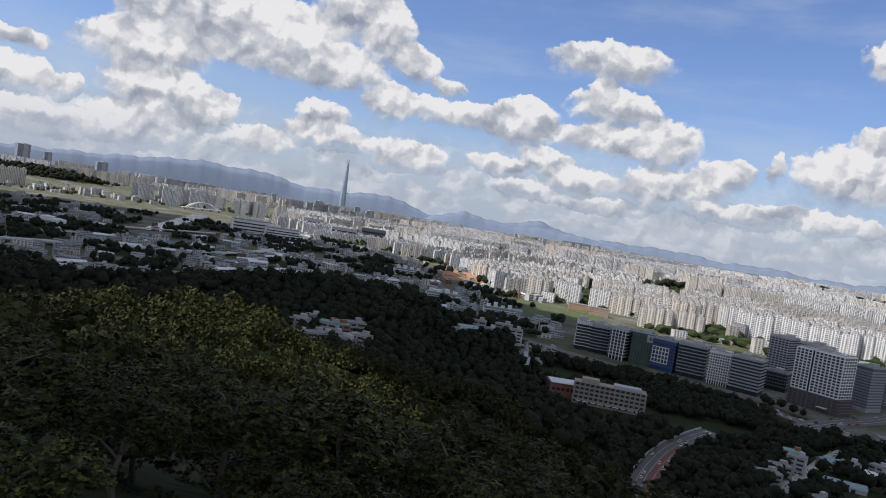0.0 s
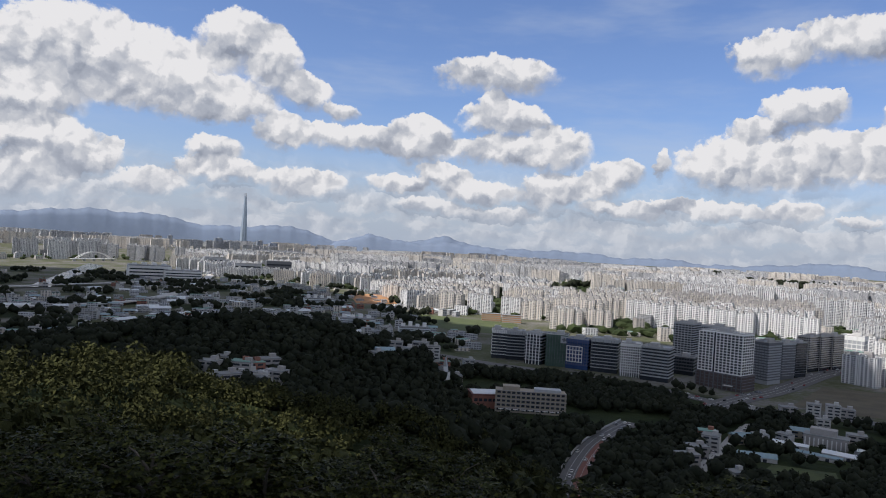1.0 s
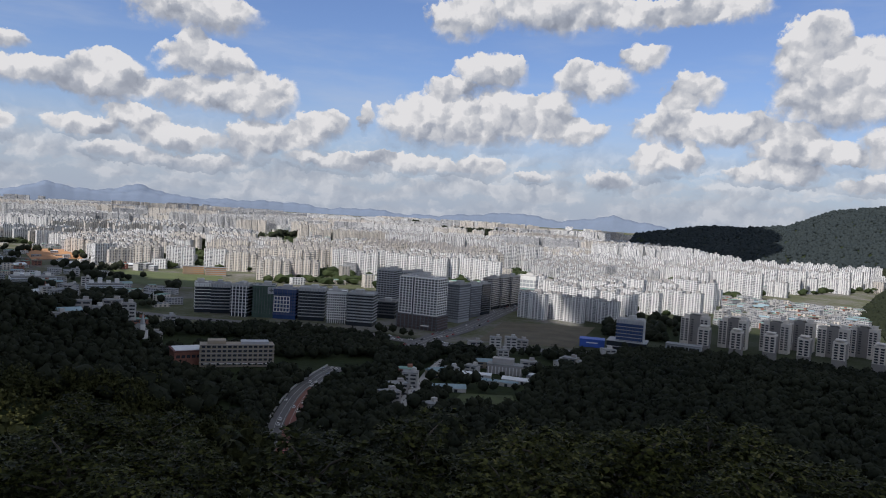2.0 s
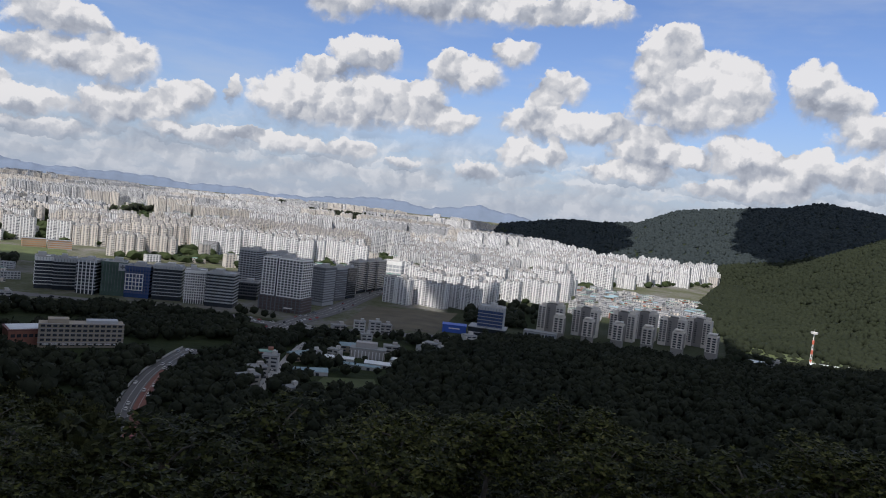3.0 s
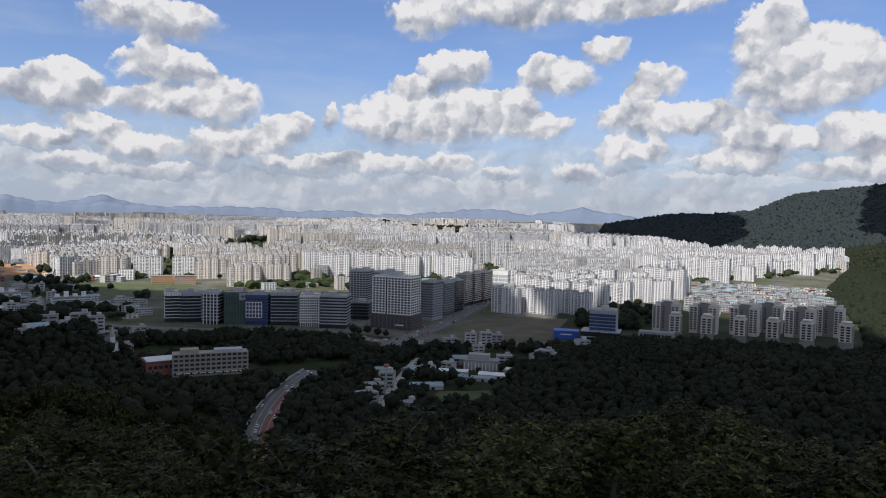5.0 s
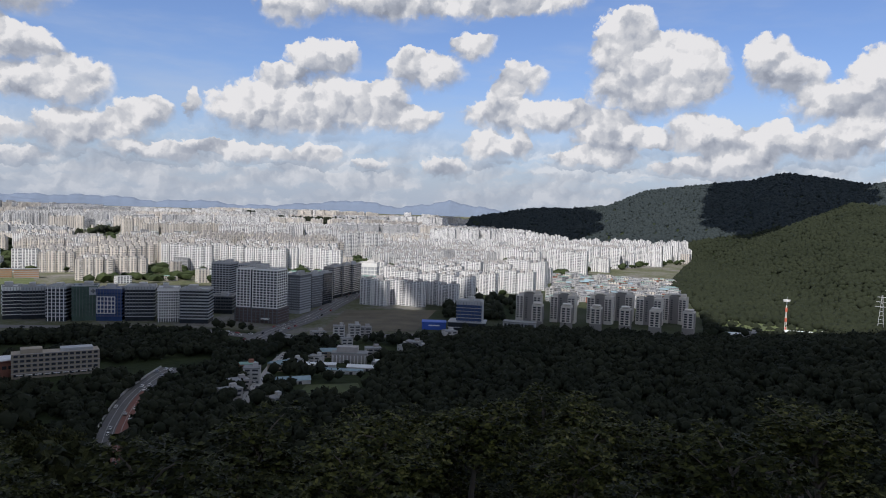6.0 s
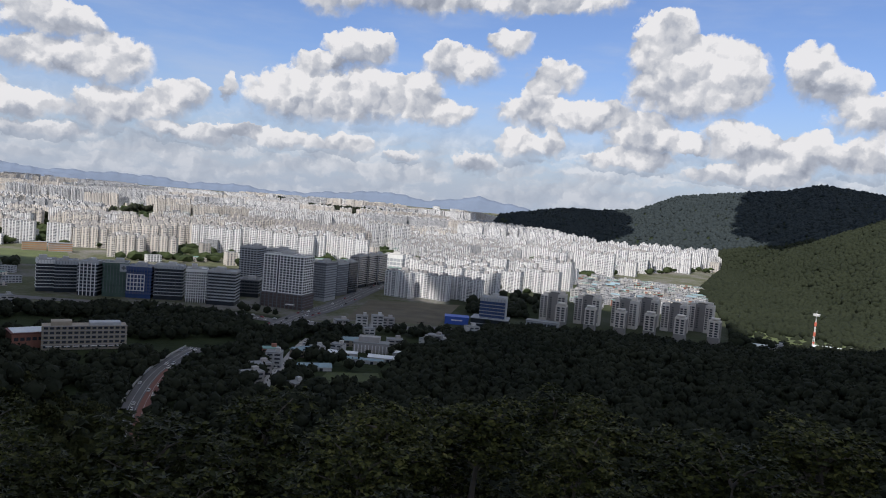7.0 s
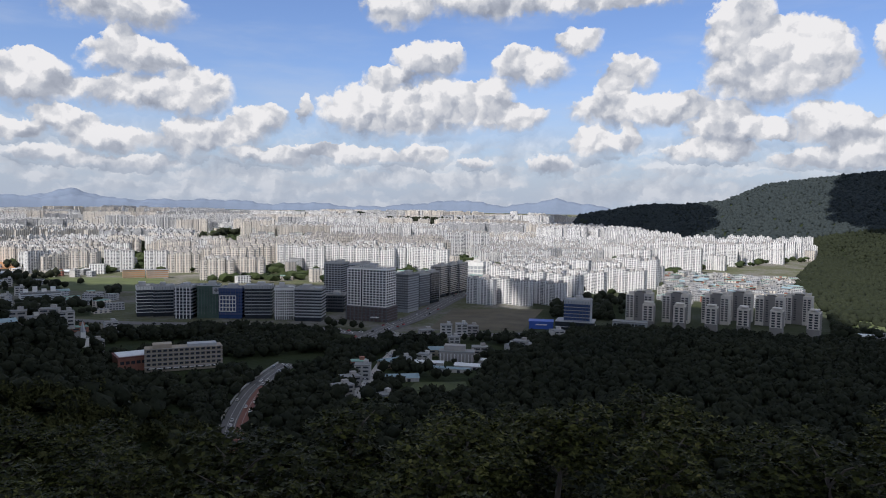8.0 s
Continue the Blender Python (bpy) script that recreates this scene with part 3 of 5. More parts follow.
M_PANEL_DARK = plain("dark_panel", (0.11, 0.115, 0.125), 0.5, spread=0.2, scale=0.2)
M_PANEL_BLUE = plain("blue_panel", (0.035, 0.060, 0.15), 0.4, spread=0.2, scale=0.2)
M_PODIUM = plain("podium_scaffold", (0.10, 0.075, 0.07), 0.8, spread=0.4, scale=0.3)
M_BEIGE = plain("beige_wall", (0.33, 0.285, 0.22), 0.85, spread=0.12, scale=0.2)
M_BRICK = plain("brick_red", (0.27, 0.12, 0.085), 0.9, spread=0.25, scale=0.4)
M_MAROON = plain("maroon_roof", (0.16, 0.06, 0.05), 0.7, spread=0.2, scale=0.2)
M_TIN = plain("pale_tin_roof", (0.62, 0.65, 0.66), 0.45, spread=0.15, scale=0.3)
M_BLUETIN = plain("blue_tin_roof", (0.22, 0.31, 0.34), 0.5, spread=0.2, scale=0.3)
M_HOARD = plain("blue_hoarding", (0.035, 0.10, 0.42), 0.5, spread=0.15, scale=0.2)
M_HOUSE = plain("house_plaster", (0.46, 0.45, 0.43), 0.85, spread=0.2, scale=0.3)
M_STONE = plain("pale_stone", (0.36, 0.34, 0.32), 0.85, spread=0.15, scale=0.3)


def roof_things(th, lx, ly, h, seed, mat=None):
    """Parapet, plant room and small roof boxes."""
    rng = random.Random(seed)
    mat = mat or M_CONCRETE
    for sx in (-1, 1):
        block("parapet", th, mat, 0.4, ly, 1.1, sx * (lx / 2 - 0.25), 0, h)
        block("parapet", th, mat, lx - 1.0, 0.4, 1.1, 0, sx * (ly / 2 - 0.25), h)
    block("plant_room", th, mat, lx * rng.uniform(0.22, 0.4), ly * 0.4, rng.uniform(3, 4.5), rng.uniform(-0.2, 0.2) * lx, ly * 0.12, h)
    for _ in range(rng.randint(2, 4)):
        block("roof_unit", th, M_PANEL_GREY, rng.uniform(1.5, 3), rng.uniform(1.5, 3), rng.uniform(1, 2), rng.uniform(-0.4, 0.4) * lx, rng.uniform(-0.35, 0.1) * ly, h)


def banded_office(az, d, lx, ly, h, extra, core, band, label, storey=3.7, share=0.38, piers=0, foot=4.5, pier_mat=None, seed=1, solid_side=False):
    """Glass body with a spandrel band round every floor, set proud, and piers."""
    at, turn = site(az, d, max(lx, ly) * 0.7, extra)
    th = thing("office_building", at, turn, label, "office building", "office blocks along the street")
    block("body", th, core, lx, ly, h, bevel=0.15)
    n = int((h - foot) / storey)
    for k in range(n):
        block("spandrel", th, band, lx + 0.7, ly + 0.7, storey * share, 0, 0, foot + k * storey)
    block("cornice", th, band, lx + 0.8, ly + 0.8, h - foot - n * storey + 0.5, 0, 0, foot + n * storey)
    if not piers:
        for k in range(int(lx / 2.8)):
            block("mullion", th, M_PANEL_DARK, 0.35, 0.3, h - foot, -lx / 2 + (k + 0.5) * lx / int(lx / 2.8), -ly / 2 - 0.3, foot)
    for k in range(piers):
        block("pier", th, pier_mat or band, 0.9, 0.5, h, -lx / 2 + (k + 0.5) * lx / piers, -ly / 2 - 0.45, 0)
    if solid_side:
        block("side_wall", th, pier_mat or band, 0.8, ly + 1.0, h + 0.6, lx / 2 + 0.45, 0, 0)
    roof_things(th, lx, ly, h + 0.5, seed)
    return th


def lattice(th, lx, ly, z0, z1, cols, sides, storey, mat, x=0.0, bar=0.9, proud=0.6):
    """Proud uprights and floor beams round a body."""
    for k in range(cols + 1):
        block("upright", th, mat, bar, proud, z1 - z0, x - lx / 2 + k * lx / cols, -ly / 2 - proud / 2, z0)
    for k in range(sides + 1):
        for s in (-1, 1):
            block("upright", th, mat, proud, bar, z1 - z0, x + s * (lx / 2 + proud / 2), -ly / 2 + k * ly / sides, z0)
    for k in range(int(round((z1 - z0) / storey)) + 1):
        z = z0 + k * (z1 - z0 - bar * 0.9) / round((z1 - z0) / storey)
        block("floor_beam", th, mat, lx + 2 * proud + 0.1, ly + 2 * proud + 0.1, bar * 0.9, x, 0, z)


def grid_tower():
    at, turn = site(-5.5, 838, 44, -0.45)
    th = thing("officetel_tower", at, turn, "tall pale tower with white window grid on dark podium", "tower block")
    block("podium", th, M_PODIUM, 52, 29, 16.5, bevel=0.2)
    for k in range(5):
        block("podium_slab", th, M_PANEL_DARK, 53, 30, 0.5, 0, 0, 3.0 + 3.1 * k)
    for k in range(11):
        block("podium_column", th, M_PANEL_DARK, 0.8, 0.8, 16.5, -25 + 5 * k, -14.9, 0)
    block("podium_canopy", th, M_PANEL, 9, 5, 0.6, 12, -17, 5.0)
    block("body", th, M_GLASS_DARK, 48, 25.4, 42, 0, 0, 16.5)
    lattice(th, 16.0, 25.4, 16.8, 58.8, 4, 5, 3.0, M_PANEL, -16.2, 1.05)
    lattice(th, 28.6, 25.4, 16.8, 58.8, 7, 5, 3.0, M_PANEL, 9.3, 1.05)
    block("slot", th, M_GLASS_DARK, 3.0, 0.5, 42, -6.6, -12.6, 16.6)
    block("skirt", th, M_PANEL, 16.6, 0.8, 1.6, -16.2, -13.2, 15.4)
    block("skirt", th, M_PANEL, 29.2, 0.8, 1.6, 9.3, -13.2, 15.4)
    roof_things(th, 46, 24, 59.5, 4)


grid_tower()
banded_office(-22.2, 905, 20, 20, 34, 0.05, M_GLASS_DARK, M_PANEL, "dark office block with pale floor bands", share=0.22, seed=2)
banded_office(-20.95, 900, 23, 20, 34, 0.0, M_GLASS_DARK, M_PANEL_GREY, "grey glass office block with thin floor bands", share=0.3, seed=3)
banded_office(-19.35, 880, 20, 24, 36, -0.35, M_GLASS_DARK, M_PANEL_GREY, "grey office block with a pale gridded front", share=0.34, piers=5, pier_mat=M_PANEL, seed=4)
th_green = banded_office(-17.75, 875, 25, 22, 36.5, -0.1, M_GLASS_GREEN, M_GLASS_GREEN, "office block in green glass with a dark sign field", share=0.2, seed=5)
block("sign_field", th_green, M_PANEL_GREY, 8, 0.6, 8, 8.5, -11.7, 28, "grey field with a dark cross sign")
block("cross_bar", th_green, M_PANEL_DARK, 4.5, 0.3, 1.5, 8.5, -12.1, 31.3)
block("cross_bar", th_green, M_PANEL_DARK, 1.5, 0.3, 4.5, 8.5, -12.3, 29.8)
th_blue = banded_office(-16.05, 868, 26, 22, 34, -0.25, M_GLASS_BLUE, M_PANEL_BLUE, "blue glass office block with a white framed front", share=0.5, seed=6)
for k in range(6):
    block("white_frame", th_blue, M_PANEL, 0.8, 0.5, 18, -12 + 3.6 * k, -11.9, 8)
for k in range(5):
    block("white_frame", th_blue, M_PANEL, 18.8, 0.55, 0.9, -3, -11.95, 8 + 4.4 * k)
banded_office(-14.1, 862, 30, 22, 37, -0.12, M_GLASS_DARK, M_PANEL_GREY, "black office block with broken pale floor bands", share=0.26, seed=7)
th_w = banded_office(-12.2, 850, 22, 22, 36, -0.05, M_GLASS_DARK, M_PANEL, "white office block with a close grid of windows", storey=2.9, share=0.36, piers=9, seed=8)
banded_office(-10.25, 838, 30, 26, 36, -0.22, M_GLASS_DARK, M_PANEL_GREY, "grey office block with ribbon windows", storey=3.4, share=0.45, seed=9)
banded_office(-8.3, 905, 24, 24, 20, -0.2, M_GLASS_DARK, M_PANEL_DARK, "low dark office block behind the tower", seed=10)
banded_office(-8.25, 960, 24, 28, 55, -0.35, M_GLASS_DARK, M_PANEL_GREY, "tall grey tower block", storey=2.9, share=0.42, piers=6, seed=11)
banded_office(-6.2, 1010, 36, 22, 49, -0.35, M_GLASS_DARK, M_PANEL_GREY, "long grey tower slab behind the white grid", storey=2.9, share=0.45, piers=12, seed=12)
banded_office(-2.85, 905, 22, 28, 46, -0.5, M_PANEL_GREY, M_PANEL_DARK, "plain dark grey tower block by the avenue", storey=3.0, share=0.4, seed=13)
banded_office(-1.75, 955, 16, 26, 42, -0.55, M_PANEL_DARK, M_PANEL_GREY, "dark slender tower block by the avenue", storey=3.0, share=0.2, seed=14)
banded_office(-0.95, 985, 16, 22, 41, -0.55, M_GLASS_DARK, M_PANEL_DARK, "dark glass tower block by the avenue", storey=3.0, share=0.25, seed=15)
for k, (a, q) in enumerate(((-0.15, 1050), (0.6, 1075), (1.35, 1100))):
    banded_office(a, q, 15, 30, 44, -0.4, M_GLASS_DARK, M_STONE, "grey-beige apartment tower with rows of windows", storey=2.8, share=0.48, piers=5, seed=16 + k)
banded_office(2.6, 1180, 30, 24, 40, -0.2, M_PANEL_GREY, M_PANEL, "grey office hall with large window bays", storey=6.0, share=0.25, piers=5, seed=20)
th = banded_office(10.65, 790, 27, 20, 33, -0.1, M_GLASS_BLUE, M_PANEL_GREY, "blue-grey glass office building on a low base", storey=3.6, share=0.2, seed=21, solid_side=True)
block("base_wing", th, M_GLASS_DARK, 40, 26, 11, -2, 0, 0)
block("base_band", th, M_PANEL_GREY, 40.6, 26.6, 0.8, -2, 0, 5)
block("base_band", th, M_PANEL_GREY, 40.6, 26.6, 0.8, -2, 0, 10.6)
at, turn = site(7.85, 800, 18, 0.0)
th = thing("blue_shed", at, turn, "blue sheet-metal site shed", "shed")
block("wall", th, M_HOARD, 26, 16, 8)
block("roof", th, M_HOARD, 27, 17, 0.5, 0, 0, 8)
block("lettering_bar", th, M_PANEL, 12, 0.2, 1.2, 0, -8.15, 4.2)

# ---- apartment estate before the mountain ----
M_EST = plain("estate_white", (0.56, 0.52, 0.46), 0.8, spread=0.1, scale=0.2)
M_ESTG = plain("estate_grey", (0.22, 0.205, 0.19), 0.85, spread=0.12, scale=0.2)
M_PANE = plain("window_pane", (0.045, 0.05, 0.06), 0.2, spread=0.3, scale=0.3)


def estate_tower():
    th = thing("apartment_tower", (0, 0, 0), 0, "slim pale apartment tower with dark window panels on a grey base", "apartment tower", "front towers of the estate")
    block("base", th, M_ESTG, 12.2, 15.2, 8.5)
    block("body", th, M_EST, 12, 15, 18, 0, 0, 8.5)
    block("side_wall", th, M_ESTG, 0.4, 14.6, 16, 6.2, 0, 9)
    for k in range(6):
        for x in (-2.6, 2.6):
            block("window", th, M_PANE, 3.3, 0.3, 1.75, x, -7.55, 9.3 + 2.72 * k)
    for k in range(3):
        block("balcony_band", th, M_EST, 11.0, 0.7, 0.8, 0, -7.75, 13.9 + 5.44 * k)
    block("roof_crown", th, M_EST, 9, 12, 1.0, 0, 0, 28.0)
    for x in (-4, 4):
        for y in (-5, 5):
            block("crown_post", th, M_EST, 0.6, 0.6, 1.5, x, y, 26.5)
    return th


def estate_slab():
    th = thing("apartment_slab", (0, 0, 0), 0, "wide apartment slab with pale wings and a grey middle", "apartment block", "rear slabs of the estate")
    block("middle", th, M_ESTG, 12, 13, 33.5, 0, 1.0, 0)
    for s in (-1, 1):
        w = block("wing", th, M_EST, 9, 15, 32.0 + s * 1.4, s * 10.4, 0, 0)
        for k in range(10):
            for x in (-2.2, 2.2):
                block("window", w, M_PANE, 2.8, 0.3, 1.6, x, -7.55, 4.5 + 2.65 * k)
        block("lift_house", th, M_EST, 6, 6, 3.5, s * 10, 1, 32.0 + s * 1.4)
    for k in range(10):
        block("window", th, M_PANE, 2.4, 0.3, 1.2, -2.6, -5.55, 4.5 + 2.65 * k)
    block("roof_frame", th, M_EST, 13, 10, 0.8, 0, 1, 35.5)
    block("roof_core", th, M_ESTG, 8, 7, 2.0, 0, 1, 33.5)
    return th


def at_site(az, d, clear, extra):
    p, turn = site(az, d, clear, extra)
    return Matrix.LocRotScale(p, Euler((0, 0, turn)), None)


tower_spots = [(15.95, 832), (18.2, 832), (20.45, 835), (22.65, 838), (24.85, 842), (27.25, 850)]
slab_spots = [(15.3, 885), (17.95, 890), (20.75, 900), (22.3, 935), (24.4, 915), (26.2, 945)]
proto = estate_tower()
proto.matrix_basis = at_site(*tower_spots[0], 20, -0.12)
for a, q in tower_spots[1:]:
    copy_thing(proto, at_site(a, q, 20, -0.12))
proto = estate_slab()
proto.matrix_basis = at_site(*slab_spots[0], 34, -0.2)
for a, q in slab_spots[1:]:
    copy_thing(proto, at_site(a, q, 34, -0.2))
at, turn = site(14.6, 815, 22, -0.1)
th = thing("community_hall", at, turn, "low grey community hall before the estate", "hall")
block("wall", th, M_PANEL_GREY, 36, 14, 8)
block("roof", th, M_ROOF, 37, 15, 0.6, 0, 0, 8)
for k in range(9):
    block("window", th, M_PANE, 2.4, 0.3, 2.0, -15 + 3.75 * k, -7.1, 4.5)

# ---- school ----
at, turn = site(-19.6, 612, 48, 0.06)
th = thing("school_building", at, turn, "long beige five-storey school with window rows", "school")
block("wall", th, M_BEIGE, 58, 16, 17.6)
for k in range(5):
    for j in range(14):
        block("window", th, M_PANE, 2.7, 0.3, 1.7, -26.2 + 4.03 * j, -8.05, 1.6 + 3.5 * k)
    block("floor_band", th, M_STONE, 58.4, 0.8, 0.45, 0, -8.1, 3.75 + 3.5 * k)
block("roof_room", th, M_BEIGE, 14, 10, 3.2, -16, 1, 17.6)
block("roof_room", th, M_PANEL_GREY, 22, 10, 2.0, 14, 2, 17.6)
for k in range(9):
    block("entrance_awning", th, M_PANEL, 4.2, 1.6, 0.4, -24 + 6 * k, -10.2, 3.0)
at, turn = site(-23.1, 622, 22, 0.2)
th = thing("school_gym", at, turn, "brick-red school gymnasium with a pale flat roof", "gymnasium")
block("wall", th, M_BRICK, 26, 22, 11)
block("roof", th, M_MAROON, 27.5, 23.5, 0.9, 0, 0, 11)
block("roof_sheet", th, M_TIN, 24, 20, 0.4, 0, 0, 11.9)
for j in range(6):
    block("window", th, M_PANE, 2.8, 0.3, 2.4, -10 + 4 * j, -11.05, 6)

# ---- houses ----
def gable(lx, ly, rise, mat, over=0.6):
    bm = bmesh.new()
    x, y = lx / 2 + over, ly / 2 + over
    lo = [bm.verts.new(p) for p in ((-x, -y, 0), (x, -y, 0), (x, y, 0), (-x, y, 0))]
    top = [bm.verts.new((-x, 0, rise)), bm.verts.new((x, 0, rise))]
    for f in ((lo[0], lo[1], top[1], top[0]), (lo[2], lo[3], top[0], top[1]), (lo[1], lo[2], top[1]), (lo[3], lo[0], top[0]), (lo[3], lo[2], lo[1], lo[0])):
        bm.faces.new(f)
    me = bpy.data.meshes.new("roof")
    bm.to_mesh(me)
    bm.free()
    me.materials.append(mat)
    return me


def house(lx, ly, floors, wall, roof, flat, label, seed):
    rng = random.Random(seed)
    th = thing("house", (0, 0, 0), 0, label, "house", "houses on the plain")
    h = floors * 2.9
    block("wall", th, wall, lx, ly, h + 2, 0, 0, -2)
    if flat:
        block("roof", th, roof, lx + 0.3, ly + 0.3, 0.5, 0, 0, h)
        block("stair_house", th, wall, lx * 0.3, ly * 0.35, 2.4, lx * 0.2, ly * 0.15, h + 0.5)
    else:
        part("roof", gable(lx, ly, ly * 0.24, roof), None, th, (0, 0, h))
    for k in range(floors):
        for s in (-1, 1):
            block("window", th, M_PANE, lx * rng.uniform(0.26, 0.38), 0.2, 1.3, s * lx * 0.23, -ly / 2 - 0.05, 0.9 + 2.9 * k)
    return th


HOUSES = [house(11, 9, 2, M_HOUSE, M_ROOF, True, "small white flat-roofed house", 1),
          house(14, 10, 3, M_STONE, M_ROOF, True, "grey flat-roofed house of three floors", 2),
          house(13, 9, 3, M_BRICK, M_GREENROOF, True, "red brick house with a green painted roof", 3),
          house(16, 10, 2, M_BEIGE, M_BLUETIN, False, "beige house with a blue tin gable roof", 4),
          house(20, 9, 1, M_HOUSE, M_TIN, False, "long white shed with a pale tin roof", 5),
          house(12, 11, 4, M_HOUSE, M_ROOF, True, "white four-storey villa block", 6),
          house(34, 12, 2, M_HOUSE, M_TIN, False, "long pale warehouse with a tin roof", 7)]
used = set()


def put_house(kind, az, d, extra, clear=9):
    m = at_site(az, d, clear, extra)
    if kind not in used:
        used.add(kind)
        HOUSES[kind].matrix_basis = m
    else:
        copy_thing(HOUSES[kind], m)


VILLAGE = [(1, -7.75, 502, 0.5), (1, -7.15, 527, 0.35), (5, -6.15, 552, -0.1), (2, -6.45, 578, 0.15), (0, -4.25, 488, 0.7), (0, -2.9, 604, 0.3), (3, -4.1, 590, 0.5),
           (5, 9.1, 715, 0.5), (0, 6.9, 660, 0.4), (1, 6.3, 672, -0.3), (0, 5.6, 668, 0.9), (1, 3.1, 640, 0.1), (3, -0.4, 640, 0.1), (0, -1.3, 618, -0.4),
           (0, 1.0, 700, 0.2), (5, 1.6, 742, 0.1), (5, 0.4, 735, 0.0), (1, 2.4, 748, 0.1), (1, -1.2, 720, 0.3), (0, -3.6, 700, 0.1), (2, -26.6, 668, 0.2),
           (5, -27.4, 660, 0.1), (1, -28.4, 655, -0.2), (0, -29.4, 640, 0.3), (1, -30.4, 640, 0.0), (3, -31.2, 620, 0.2), (0, -31.8, 610, 0.5), (1, -25.6, 690, 0.2)]
for k, a, q, e in VILLAGE:
    put_house(k, a, q, e)
# hamlet in the gap between the two wooded hills
rng = random.Random(11)
for k in range(16):
    put_house(rng.choice([0, 0, 1, 1, 2]), rng.uniform(-44.5, -39.3), rng.uniform(470, 520), rng.uniform(-0.6, 0.6), 7)
# greenhouses and sheds with long pale roofs
M_SHEET = plain("greenhouse_sheet", (0.66, 0.68, 0.68), 0.5, spread=0.12, scale=0.2)
for a, q, lx, ly, e, roof in ((-3.1, 548, 26, 11, 0.12, M_BLUETIN), (-0.9, 600, 24, 7, -0.12, M_SHEET), (2.3, 590, 24, 9, -0.18, M_SHEET), (0.9, 578, 30, 6, -0.2, M_BLUETIN), (3.6, 612, 12, 7, -0.15, M_SHEET), (-2.3, 592, 10, 8, 0.4, M_SHEET)):
    at, turn = site(a, q, lx * 0.6, e)
    CLEARED.append((at.x * 0.975, at.y * 0.975, lx * 0.5))
    th = thing("farm_shed", at, turn, "long low farm shed with a pale sheet roof", "shed", "farm sheds in the village")
    block("wall", th, M_HOUSE, lx, ly, 3.0)
    part("roof", gable(lx, ly, ly * 0.2, roof, 0.4), None, th, (0, 0, 3.0))
    block("door", th, M_PANE, 2.4, 0.2, 2.2, lx * 0.2, -ly / 2 - 0.05, 0)
# village street
LANE = line([(-7.0, 480), (-6.3, 520), (-5.4, 560), (-4.6, 610), (-3.6, 660)])
_, lane_pts = strip("road_village_lane", LANE, 7, M_CONCRETE, "pale concrete village lane with parked cars", "road", 0.5)
for p in lane_pts:
    CLEARED += [(p.x, p.y, 6), (p.x * 0.975, p.y * 0.975, 6)]
# terrace house with columns, in the village
at, turn = site(1.3, 622, 22, -0.1)
th = thing("village_hall", at, turn, "pale village hall with a row of columns", "hall")
block("wall", th, M_STONE, 30, 12, 8)
block("upper_floor", th, M_STONE, 18, 9, 5, -2, 1, 8)
block("roof", th, M_ROOF, 31, 13, 0.5, 0, 0, 8.02)
for k in range(10):
    block("column", th, M_PANEL, 0.7, 0.7, 6.5, -13.5 + 3 * k, -7.0, 0)
# church
at, turn = site(-26.5, 640, 12, 0.2)
th = thing("church", at, turn, "small white church with a pointed spire", "church")
block("nave", th, M_PANEL, 9, 16, 7)
part("roof", gable(16, 9, 3.5, M_ROOF), None, th, (0, 0, 7), (1, 1, 1), math.pi / 2)
block("tower", th, M_PANEL, 3.6, 3.6, 12, 0, -8, 0)
bm = bmesh.new()
bmesh.ops.create_cone(bm, cap_ends=True, segments=6, radius1=2.4, radius2=0.08, depth=9.0)
me = bpy.data.meshes.new("spire")
bm.to_mesh(me)
bm.free()
part("spire", me, M_PANEL_GREY, th, (0, -8, 16.5))

# scattered low town before the apartment districts
for k in range(400):
    zone = rng.random()
    if zone < 0.62:
        a, q = rng.uniform(-62, -24), rng.uniform(790, 1500)
    elif zone < 0.80:
        a, q = rng.uniform(-66, -40), rng.uniform(900, 1900)
    elif zone < 0.96:
        a, q = rng.uniform(16.8, 26.0), rng.uniform(1060, 1480)
    else:
        a, q = rng.uniform(-10, 2), rng.uniform(690, 740)
    z, wd = lie(a, q)
    if z > 3 or wd > 0.5 or any((c[0] - q * math.sin(radians(a))) ** 2 + (c[1] - q * math.cos(radians(a))) ** 2 < (c[2] + 3) ** 2 for c in CLEARED):
        continue
    put_house(rng.choice([0, 1, 2, 3, 5, 5, 1, 2, 3] if a > 10 else [0, 1, 2, 3, 4, 5, 5, 6, 6]), a, q, rng.choice([0.0, 0.3, -0.4, 0.8]) + rng.uniform(-0.1, 0.1), 8)

# ---- landmarks ----
def great_hall(az, d, lx, ly, h, label, mat, seed):
    at, turn = site(az, d, 0, 0.1)
    th = thing("exhibition_hall", at, turn, label, "hall", "great halls on the plain")
    block("wall", th, mat, lx, ly, h)
    for k in range(3):
        block("ribbon_window", th, M_GLASS_DARK, lx * 0.96, ly + 0.8, h * 0.10, 0, 0, h * (0.22 + 0.25 * k))
    block("roof", th, M_ROOF, lx * 0.97, ly * 0.95, 2.0, 0, 0, h)
    rng2 = random.Random(seed)
    for k in range(4):
        block("roof_unit", th, M_PANEL, lx * 0.12, ly * 0.2, rng2.uniform(3, 7), lx * (-0.35 + 0.23 * k), 0, h + 2)


